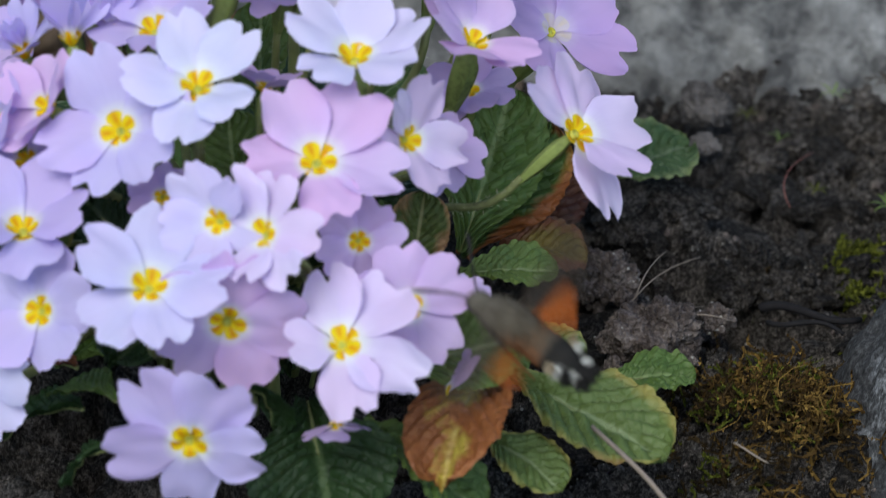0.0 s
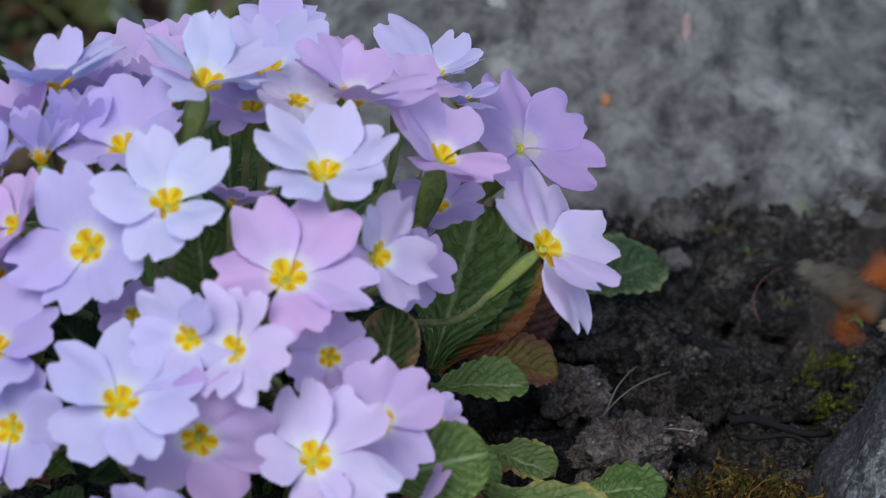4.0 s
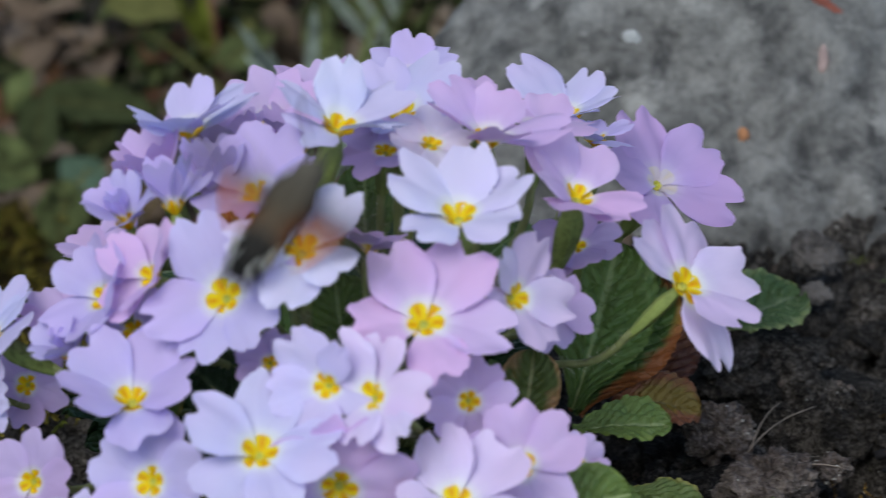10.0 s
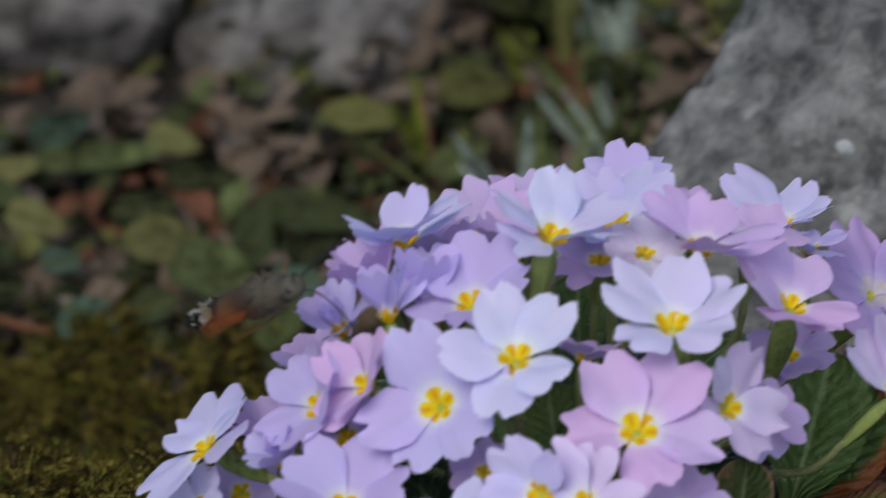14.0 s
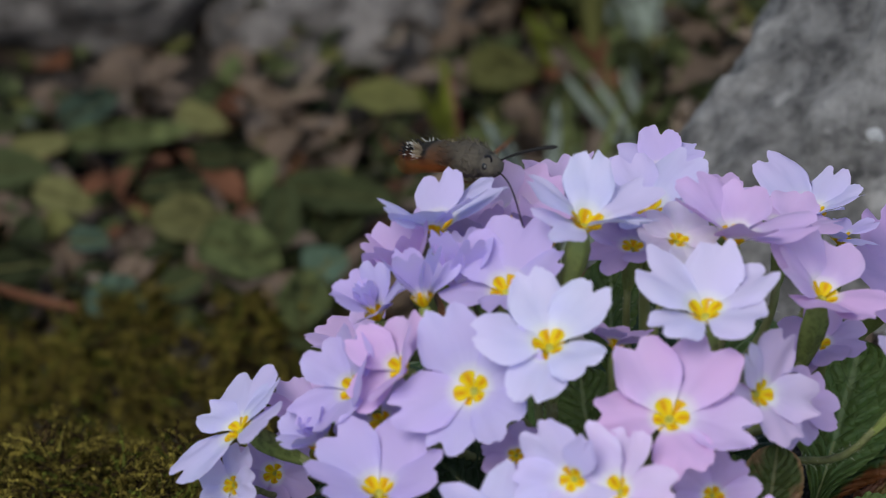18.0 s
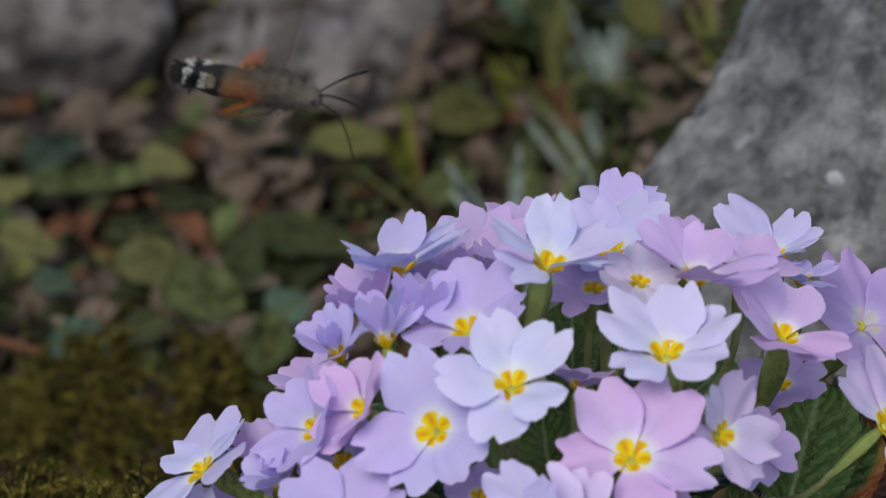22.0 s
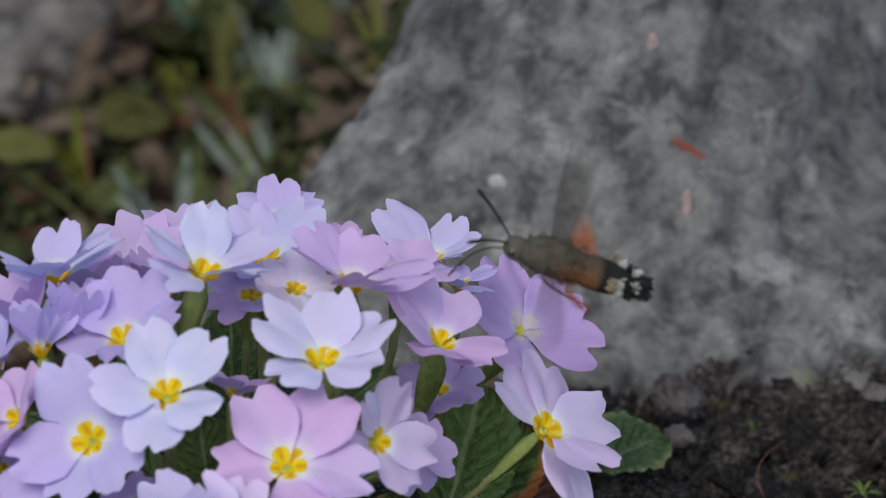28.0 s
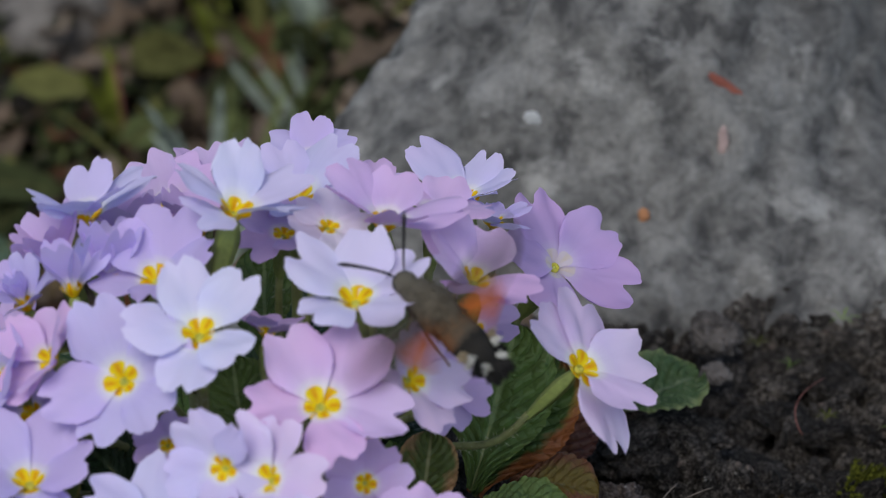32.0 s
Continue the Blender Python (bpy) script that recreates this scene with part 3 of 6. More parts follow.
WHITE_LICHEN = plain("white_lichen", (0.40, 0.41, 0.42), 0.9, 0.2, 500.0)
ORANGE_LICHEN = plain("orange_lichen", (0.34, 0.16, 0.08), 0.9, 0.25, 500.0)
PINK_LICHEN = plain("pinkish_lichen", (0.34, 0.25, 0.24), 0.9, 0.25, 500.0)
RED_BIT = plain("red_leaf_bit", (0.22, 0.07, 0.05), 0.8, 0.3, 300.0)
mark("lichen_spot", "white lichen spot on the boulder", "lichen", (0.0524, 0.1359, 0.0292), 0.0022, WHITE_LICHEN, 1, (1, 0.4, 1))
mark("lichen_spot", "white lichen spot on the boulder", "lichen", (0.0896, 0.1272, 0.0181), 0.0018, WHITE_LICHEN, 2, (1, 0.4, 1))
mark("lichen_spot", "small white lichen spot low on the boulder", "lichen", (0.1202, 0.1129, -0.0003), 0.0007, WHITE_LICHEN, 3, (1.4, 0.4, 1))
mark("lichen_spot", "small orange lichen spot on the boulder", "lichen", (0.0754, 0.1234, 0.0132), 0.0014, ORANGE_LICHEN, 4, (0.8, 0.4, 1.5))
mark("lichen_spot", "pinkish lichen streak on the boulder", "lichen", (0.0919, 0.1327, 0.0251), 0.0017, PINK_LICHEN, 5, (0.6, 0.4, 2.6))
mark("lichen_spot", "orange lichen smear on the boulder", "lichen", (0.0739, 0.1447, 0.0405), 0.0020, ORANGE_LICHEN, 6, (1.5, 0.3, 0.9))
mark("lichen_spot", "pale streak high on the boulder", "lichen", (0.0851, 0.1532, 0.0513), 0.0020, PINK_LICHEN, 7, (0.7, 0.4, 2.4))
mark("leaf_scrap", "dry red leaf scrap lying on the boulder", "leaf", (0.0930, 0.1400, 0.0344), 0.0022, RED_BIT, 8, (2.2, 0.35, 0.6), (0, 38, 0))


# ---- primrose flowers ----
rng = random.Random(7)


def petal_mesh(size, cup, material, r, ruffle=False, broad=1.1, twist=0.0, calm=1.0):
    """One heart-shaped lobe, from the throat out along y, with an uneven crinkled margin."""
    nu, nv = 31, 16
    notch = r.uniform(0.12, 0.22)
    gap = r.uniform(0.11, 0.19)
    folds = (r.gauss(0, 0.06), r.gauss(0, 0.06))
    trough = r.uniform(0.0, 0.045)
    wide = broad * (1 + calm * r.uniform(-0.07, 0.10))
    lean = r.uniform(-0.09, 0.09)
    lift = radians(cup + calm * r.uniform(-12, 12))
    roll = radians(twist + calm * r.uniform(-12, 12))
    curl = -0.06 + calm * r.uniform(-0.14, 0.14)
    wave, phase = r.uniform(0.025, 0.065), r.uniform(0, 6.28)
    if ruffle:
        wave *= 2.2
    seed = r.uniform(0, 80)
    length = size * (1 + calm * r.uniform(-0.08, 0.05))
    verts, uvs = [], []
    for j in range(nv):
        v = j / (nv - 1)
        for i in range(nu):
            s = 2 * i / (nu - 1) - 1
            a = abs(s)
            tip = 1.0 - notch * math.exp(-((s - lean) / gap) ** 2) - 0.53 * (1 - math.sqrt(max(0.0, 1 - a ** 2.3))) + lean * s * 0.4
            tip += 0.08 * noise.noise(Vector((s * 2.2, seed, 0))) + 0.045 * noise.noise(Vector((s * 8.0, seed, 5)))
            rad = length * (0.05 + (tip - 0.05) * v)
            t = rad / length
            spread = radians(44.0 + (38.0 * wide - 44.0) * smooth_step(0.50, 0.88, t))
            ang = s * spread
            x, y = rad * math.sin(ang), rad * math.cos(ang)
            bend = smooth_step(0.06, 0.30, t)
            z = y * math.tan(lift) * bend + curl * length * t * t
            z += x * math.tan(roll) * t
            z += length * wave * t * t * (0.7 * math.sin(4.5 * s + phase + 3 * t) + 0.5 * smooth_step(0.6, 1.0, t) * math.sin(9.0 * s + 2 * phase))
            z += length * 0.07 * t * noise.noise(Vector((s * 1.6, v * 2.2, seed + 20)))
            z -= trough * length * math.exp(-(s / 0.34) ** 2) * t * (1 - 0.4 * t)
            z += length * folds[0 if s < 0 else 1] * a ** 1.5 * t * t
            z -= 0.10 * length * (1 - smooth_step(0.0, 0.14, t))
            k = 1.0 / math.sqrt(1 + math.tan(lift) ** 2 * bend)
            verts.append((x * (0.5 + 0.5 * k), y * k, z * k))
            uvs.append((0.5 + 0.5 * s, t))
    return mesh("petal", verts, grid_faces(nu, nv), material, uvs)


def stem_path(start, away, root):
    start, away, root = Vector(start), Vector(away), Vector(root)
    return bezier(start, start + away * 0.022, root + Vector((0, 0, 0.04)) + (start - root) * 0.25, root, 14)


def flower(place, normal, spin, size, cup, tone, ruffle=False, lobes=None, neck=None, root=None, slim=1.0):
    """lobes: for a flower with uneven petals, (turn, lift, breadth, length, twist) of each. neck: the way its calyx points, where that is bent. root: where its stem ends. slim: below 1, a thinner stem and calyx."""
    place = Vector(place)
    thing = tagged(new("primrose_flower"), LABELS[tone], "flower", "primrose flowers")
    b = basis(normal, (0, 0.5, 0.866))
    thing.matrix_world = Matrix.Translation(place) @ b.to_4x4()
    inv = thing.matrix_world.inverted()
    if lobes:
        spin = lobes[0][0] + sum((q[0] - lobes[0][0] + 36) % 72 - 36 for q in lobes) / 5
    for ring in range(2 if ruffle else 1):
        for i in range(5):
            turn, lift, breadth, longer, twist = lobes[i] if lobes else (spin + 72 * i + 36 * ring + rng.uniform(-5, 5), cup, 1.1, 1.0, 0.0)
            me = petal_mesh(size * longer * (1.0 if ring == 0 else 0.62), lift + ring * 28, PETALS[tone], rng, ruffle, breadth, twist, 0.25 if lobes else 1.0)
            ob = part("petal", me, thing)
            ob.matrix_local = Matrix.Translation((0, 0, 0.00025 * (0, 3, 1, 4, 2)[i] + 0.0008 * ring)) @ Matrix.Rotation(radians(-turn), 4, "Z")
    # the petals grow together into a shallow cup round the throat
    n = 30
    verts, uvs = [], []
    for j in range(6):
        t = 0.05 + 0.15 * j / 5
        for i in range(n):
            a = 2 * math.pi * i / n
            verts.append((t * size * math.cos(a), t * size * math.sin(a), size * (-0.10 * (1 - smooth_step(0.0, 0.14, t)) - 0.012 + t * math.tan(radians(cup)) * smooth_step(0.06, 0.30, t) * 0.8)))
            uvs.append((0.5 + 0.5 * (((math.degrees(a) - 90 + spin) / 72 + 0.5) % 1.0 * 2 - 1), t))
    part("corolla_cup", mesh("corolla_cup", verts, grid_faces(n, 6, True), PETALS[tone], uvs), thing)
    # throat ring and stigma
    n, rr = 12, size * 0.052
    verts, faces = [], []
    for j, (r0, z0) in enumerate(((1.25, -0.02), (1.0, 0.035), (0.62, 0.02), (0.55, -0.10))):
        for i in range(n):
            a = 2 * math.pi * i / n
            verts.append((math.cos(a) * rr * r0, math.sin(a) * rr * r0, size * (z0 - 0.03)))
    part("throat", mesh("throat", verts, grid_faces(n, 4, True), THROAT), thing, "yellow-green ring at the throat")
    part("stigma", ball("stigma", (0, 0, -size * 0.03), (rr * 0.42, rr * 0.42, rr * 0.4), STIGMA, 2), thing, "pale green knob in the throat")
    # calyx: a ribbed tube with five points behind the petals
    axis_dir = Vector(neck).normalized() if neck else -(b @ Vector((0, 0, 1)))
    droop = (axis_dir + Vector((0, 0, -0.5))).normalized()
    c0 = place + axis_dir * size * 0.09
    c1 = c0 + (axis_dir + droop).normalized() * size * 0.98
    path = [inv @ (c0.lerp(c1, k / 9)) for k in range(10)]
    prof = [0.09, 0.135, 0.145, 0.148, 0.142, 0.132, 0.118, 0.098, 0.076, 0.056]
    part("calyx", tube("calyx", path, [size * slim * q for q in prof], CALYX, 20, lambda k, i: 0.84 + (0.30 if k % 4 == 0 else 0.0) * (1 if 1 < i < 9 else 0.3)), thing, "pale green ribbed calyx")
    root = Vector(root) if root else Vector((place.x * 0.22 + rng.uniform(-0.008, 0.008), place.y * 0.22 + rng.uniform(-0.006, 0.010), 0.0))
    path = [inv @ p for p in stem_path(c1 - droop * 0.002, droop, root)]
    stem = part("stem", tube("stem", path, [size * slim * 0.074 * (1 + 0.1 * k / 13) for k in range(14)], STEM, 8), thing, "hairy pinkish green stem")
    hv, hf = [], []
    for k in range(60):
        q = rng.uniform(0.0, 7.0)
        i = int(q)
        p = path[i].lerp(path[i + 1], q - i)
        d = Vector((rng.gauss(0, 1), rng.gauss(0, 1), rng.gauss(0, 1))).normalized()
        s0 = len(hv)
        w = d.orthogonal().normalized() * 0.00005
        hv += [p + d * size * 0.075 - w, p + d * size * 0.075 + w, p + d * (size * 0.075 + rng.uniform(0.0007, 0.0014))]
        hf.append((s0, s0 + 1, s0 + 2))
    tagged(part("hairs", mesh("hairs", hv, hf, HAIR), stem), kind="stuff")
    return thing


flower((-0.0068, -0.0509, 0.0862), (0.000, -0.342, 0.940), -25, 0.0140, 18, "white", lobes=((-165, 9, 0.80, 1.03, -5), (-94, 23, 0.96, 1.02, -2), (-16, 24, 0.72, 1.11, -6), (41, 26, 0.84, 1.07, 0), (136, 22, 1.09, 0.91, 0)))
flower((0.0202, -0.0417, 0.0875), (0.000, -0.087, 0.996), 4, 0.0147, 18, "white", lobes=((-137, 16, 1.13, 0.83, 7), (-67, 32, 0.95, 1.09, 0), (11, 32, 0.72, 1.09, -1), (57, 19, 0.72, 1.03, 10), (126, 18, 1.37, 0.83, -11)))
flower((0.0142, -0.0576, 0.0758), (0.000, -0.407, 0.914), -32, 0.0153, 8, "pink", lobes=((-94, 11, 0.96, 0.88, -2), (-26, 17, 0.72, 1.12, 0), (31, 14, 0.87, 1.20, 3), (96, 0, 0.88, 1.05, 2), (161, 8, 0.90, 0.90, 0)))
flower((-0.0201, -0.0526, 0.0782), (-0.252, -0.692, 0.676), -17, 0.0143, 8, "lilac", lobes=((-154, 12, 0.84, 0.89, -2), (-107, 14, 0.72, 1.11, 0), (-28, 14, 0.77, 1.17, -1), (52, 8, 1.10, 1.00, 0), (133, 15, 1.16, 0.88, -2)))
flower((-0.0139, -0.0753, 0.0603), (0.000, -0.391, 0.920), 10, 0.0138, 8, "pale", lobes=((-132, 1, 1.07, 1.05, 1), (-66, 28, 0.95, 1.11, 4), (9, 18, 0.72, 1.23, 2), (98, 20, 1.11, 1.12, 1), (159, 3, 0.89, 0.98, 0)))
flower((0.0059, -0.0703, 0.0686), (-0.568, -0.548, 0.613), -5, 0.0108, 12, "blush", lobes=((-175, 27, 1.01, 0.98, -2), (-33, 23, 0.72, 1.26, 3), (0, 7, 1.13, 1.11, 0), (88, -2, 0.82, 1.12, -1), (132, 4, 0.86, 1.10, -7)))
flower((-0.0022, -0.0667, 0.0689), (-0.173, -0.806, 0.566), -35, 0.0112, 15, "pale", lobes=((-38, 12, 0.95, 1.08, 0), (28, 45, 0.5, 0.95, 0), (110, 8, 0.8, 0.9, 0), (190, 8, 0.9, 0.95, 0), (262, 15, 0.95, 1.0, 0)))
flower((-0.0015, -0.0219, 0.0945), (0.325, 0.156, 0.933), 5, 0.0147, 30, "white", lobes=((-101, 8, 0.94, 0.90, 8), (-55, 21, 1.12, 1.04, 1), (25, 48, 0.72, 1.09, 6), (85, 32, 1.00, 1.09, 16), (172, 30, 1.10, 1.00, 0)))
flower((0.0147, -0.0165, 0.0883), (0.269, -0.251, 0.930), -8, 0.0087, 12, "cream", lobes=((-110, 17, 1.09, 1.03, -5), (-50, 10, 1.07, 0.92, -1), (29, 10, 1.28, 1.06, -8), (102, 12, 1.10, 1.00, 0), (176, 12, 1.10, 1.00, 0)))
flower((0.0598, -0.0239, 0.0635), (0.645, -0.266, 0.716), -22, 0.0144, 10, "blush", lobes=((-32, 6, 1.09, 0.97, 0), (25, 5, 1.13, 1.12, -10), (85, 23, 0.76, 1.13, 4), (170, 27, 1.31, 1.05, -4), (176, 0, 0.72, 1.25, 12)), neck=(-0.72, 0.02, -0.60), root=(0.0252, -0.0159, 0.0120), slim=0.66)
flower((0.0293, -0.0455, 0.0740), (0.806, -0.438, 0.397), 20, 0.0114, 12, "blush", lobes=((-112, 13, 0.88, 0.92, 7), (-35, 18, 1.00, 0.84, -2), (22, 21, 0.98, 1.09, 0), (101, 23, 0.74, 1.11, 7), (159, 21, 1.16, 0.99, -2)))
flower((-0.0005, -0.0737, 0.0528), (0.000, -0.999, -0.034), -18, 0.0146, 6, "mauve", lobes=((-128, 7, 0.95, 1.0, 1), (-58, 6, 1.1, 1.03, 0), (12, 6, 1.1, 1.06, 0), (84, 8, 1.12, 1.06, 0), (154, 10, 0.95, 0.96, 4)))
flower((0.0195, -0.0786, 0.0521), (-0.176, -0.430, 0.885), -15, 0.0142, 6, "blush", lobes=((-114, 33, 1.45, 0.79, 4), (-18, 12, 0.72, 1.09, 10), (33, 6, 1.25, 1.11, -1), (116, -4, 0.74, 1.19, 2), (162, -1, 0.72, 1.08, -14)))
flower((-0.0062, -0.0895, 0.0384), (0.000, -0.999, -0.034), -42, 0.0145, 6, "lilac", lobes=((-100, 11, 0.98, 1.03, 0), (-36, -7, 0.79, 1.15, 0), (24, 7, 1.19, 1.06, -5), (95, 12, 0.92, 0.99, -2), (177, 7, 0.88, 0.93, -1)))
flower((-0.0330, -0.0696, 0.0514), (-0.374, -0.766, 0.523), 5, 0.0123, 14, "lilac")
flower((-0.0368, -0.0596, 0.0615), (-0.098, -0.253, 0.962), 20, 0.0149, 30, "lilac")
flower((-0.0639, -0.0305, 0.0564), (-0.462, -0.004, 0.887), -5, 0.0130, 16, "pale", lobes=((-147, 5, 1.05, 1.16, -1), (-78, 19, 0.77, 0.87, 0), (-24, 20, 1.13, 1.13, 3), (29, 20, 1.01, 0.94, 6), (90, 16, 1.10, 1.00, 0)), neck=(0.85, 0.09, -0.35))
flower((-0.0332, -0.0445, 0.0776), (-0.639, -0.398, 0.658), -20, 0.0113, 38, "pink", lobes=((-136, 23, 1.17, 1.01, -2), (-60, 43, 0.91, 1.01, -6), (-3, 19, 1.39, 0.94, -3), (72, 38, 1.10, 1.00, 0), (147, 38, 1.10, 1.00, 0)))
flower((-0.0154, -0.0295, 0.0851), (-0.169, -0.207, 0.964), 10, 0.0141, 26, "lilac", lobes=((-98, 16, 0.99, 0.9, -5), (-50, 32, 0.95, 0.92, -1), (12, 33, 1.3, 1.06, 2), (85, 26, 1.1, 1.0, 0), (170, 26, 0.76, 0.81, 8)))
flower((-0.0329, -0.0198, 0.0826), (-0.421, 0.100, 0.902), 20, 0.0122, 58, "mauve")
flower((-0.0387, -0.0280, 0.0791), (-0.352, -0.063, 0.934), 0, 0.0104, 46, "lilac", ruffle=True)
flower((-0.0285, -0.0153, 0.0898), (-0.164, 0.118, 0.979), -4, 0.0146, 36, "pale", lobes=((-130, 37, 1.30, 0.86, 7), (-11, 37, 0.85, 0.92, 8), (45, 27, 1.01, 1.09, 9), (106, 36, 1.10, 1.00, 0), (168, 36, 1.10, 1.00, 0)))
flower((-0.0153, 0.0107, 0.0777), (0.020, -0.552, 0.833), 30, 0.0117, 26, "mauve", lobes=((-158, 20, 1.0, 0.95, 0), (-98, 18, 1.05, 0.95, 0), (-32, 24, 1.1, 1.0, 0), (42, 24, 1.05, 1.0, 0), (112, 20, 1.0, 0.95, 0)))
flower((-0.0078, 0.0193, 0.0788), (0.081, 0.020, 0.997), 0, 0.0095, 28, "mauve")
flower((0.0086, 0.0004, 0.0847), (0.020, -0.020, 1.000), 8, 0.0142, 30, "pale", lobes=((-150, 26, 1.1, 1.0, 0), (-80, 30, 1.05, 1.0, 0), (-22, 33, 0.95, 0.95, 0), (42, 26, 0.85, 1.16, 6), (95, 22, 1.0, 1.05, 0)))
flower((0.0098, 0.0335, 0.0745), (0.000, -0.150, 0.989), 14, 0.0112, 30, "lilac", lobes=((-138, 30, 1.1, 1.0, 0), (-65, 22, 1.1, 0.9, 6), (3, 34, 1.0, 0.95, 6), (60, 24, 1.16, 0.9, 0), (148, 30, 1.1, 1.0, 0)))
flower((0.0335, 0.0048, 0.0793), (0.100, 0.100, 0.990), -15, 0.0112, 18, "pink", lobes=((-112, 18, 1.1, 1.0, 0), (-41, 24, 1.0, 0.95, 0), (30, 22, 1.1, 0.95, 0), (95, 6, 1.1, 1.05, 0), (170, 14, 1.1, 1.0, 0)))
flower((0.0392, 0.0308, 0.0680), (0.000, 0.081, 0.997), 28, 0.0127, 30, "pale", lobes=((-125, 20, 1.0, 0.9, 0), (-50, 36, 0.74, 1.28, 4), (32, 36, 0.85, 0.95, 0), (88, 26, 0.9, 0.85, 0), (165, 30, 1.0, 0.9, 0)))
flower((0.0250, -0.0158, 0.0885), (0.139, 0.172, 0.975), 2, 0.0140, 34, "pink", lobes=((-173, 34, 1.1, 1.0, 0), (-100, 30, 1.1, 1.0, 0), (-27, 38, 1.06, 1.14, -2), (26, 36, 1.12, 0.92, 0), (108, 22, 1.11, 1.16, -2)))
flower((0.0444, 0.0207, 0.0683), (0.111, 0.208, 0.972), 30, 0.0103, 28, "lilac", lobes=((-127, 28, 1.10, 1.00, 0), (-61, 28, 1.10, 1.00, 0), (3, 17, 0.98, 0.74, 11), (97, 27, 1.17, 0.76, 0), (166, 18, 1.03, 0.97, 5)))
flower((0.0407, -0.0190, 0.0784), (0.261, -0.182, 0.948), -5, 0.0157, 36, "pink", lobes=((-156, 36, 1.10, 1.00, 0), (-89, 39, 1.17, 0.89, 2), (-31, 36, 1.10, 1.00, 0), (27, 22, 1.32, 0.78, 2), (136, 24, 1.15, 0.86, -2)))
flower((0.0559, 0.0256, 0.0566), (0.484, -0.371, 0.792), 6, 0.0159, 14, "faded", lobes=((-152, 14, 1.0, 0.85, 0), (-80, 12, 0.95, 0.8, 0), (-12, 18, 0.86, 1.0, -1), (62, 11, 1.06, 0.98, 5), (120, 13, 0.96, 1.05, 3)))
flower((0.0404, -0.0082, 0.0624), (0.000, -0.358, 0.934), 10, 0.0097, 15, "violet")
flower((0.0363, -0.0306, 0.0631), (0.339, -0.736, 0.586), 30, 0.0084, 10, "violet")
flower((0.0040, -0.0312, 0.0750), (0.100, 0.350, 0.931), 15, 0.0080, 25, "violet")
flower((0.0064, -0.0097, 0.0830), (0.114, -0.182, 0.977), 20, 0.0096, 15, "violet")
flower((0.0305, -0.0658, 0.0521), (0.207, -0.790, 0.577), -8, 0.0123, 10, "mauve")
flower((0.0216, -0.0569, 0.0598), (0.174, -0.853, 0.492), 25, 0.0089, 10, "mauve")
flower((0.0408, -0.0509, 0.0430), (0.423, -0.785, 0.453), 45, 0.0060, 5, "mauve")
flower((-0.0421, -0.0405, 0.0709), (-0.604, -0.452, 0.656), -28, 0.0127, 38, "lilac", lobes=((-135, 34, 0.93, 1.01, -4), (-46, 40, 1.31, 0.89, -10), (21, 38, 1.10, 1.00, 0), (89, 38, 1.10, 1.00, 0), (156, 38, 1.10, 1.00, 0)))
flower((-0.0484, -0.0441, 0.0618), (-0.422, -0.214, 0.881), 0, 0.0089, 48, "lilac", ruffle=True)
flower((-0.0655, -0.0314, 0.0454), (-0.500, -0.750, 0.433), 10, 0.0083, 18, "pale")
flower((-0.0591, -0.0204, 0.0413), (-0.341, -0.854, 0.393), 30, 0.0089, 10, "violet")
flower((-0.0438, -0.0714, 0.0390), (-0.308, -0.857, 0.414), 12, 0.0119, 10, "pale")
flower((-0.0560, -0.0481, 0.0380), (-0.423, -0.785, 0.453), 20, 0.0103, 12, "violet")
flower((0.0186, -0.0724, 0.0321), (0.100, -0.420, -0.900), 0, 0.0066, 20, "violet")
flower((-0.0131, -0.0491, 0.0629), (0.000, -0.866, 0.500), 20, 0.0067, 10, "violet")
flower((-0.0234, -0.0262, 0.0832), (-0.102, 0.224, 0.969), -15, 0.0122, 60, "lilac")
flower((-0.0300, -0.0320, 0.0843), (-0.200, 0.200, 0.959), 10, 0.0108, 54, "lilac")
flower((-0.0216, -0.0056, 0.0795), (-0.101, 0.222, 0.970), 40, 0.0119, 54, "mauve")
flower((-0.0097, -0.0023, 0.0791), (0.000, 0.200, 0.980), 10, 0.0113, 50, "mauve")
flower((-0.0429, -0.0178, 0.0654), (-0.301, -0.052, 0.952), 5, 0.0109, 36, "mauve")
flower((-0.0374, -0.0401, 0.0641), (-0.337, -0.715, 0.613), 30, 0.0098, 15, "lilac")
flower((-0.0514, -0.0246, 0.0557), (-0.387, 0.000, 0.922), 10, 0.0096, 44, "mauve")
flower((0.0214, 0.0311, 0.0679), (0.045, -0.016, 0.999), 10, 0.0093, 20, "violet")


# ---- primrose leaves ----
plant = tagged(new("primrose_plant"), "primrose leaf rosette with crinkled green and rusty leaves", "plant")


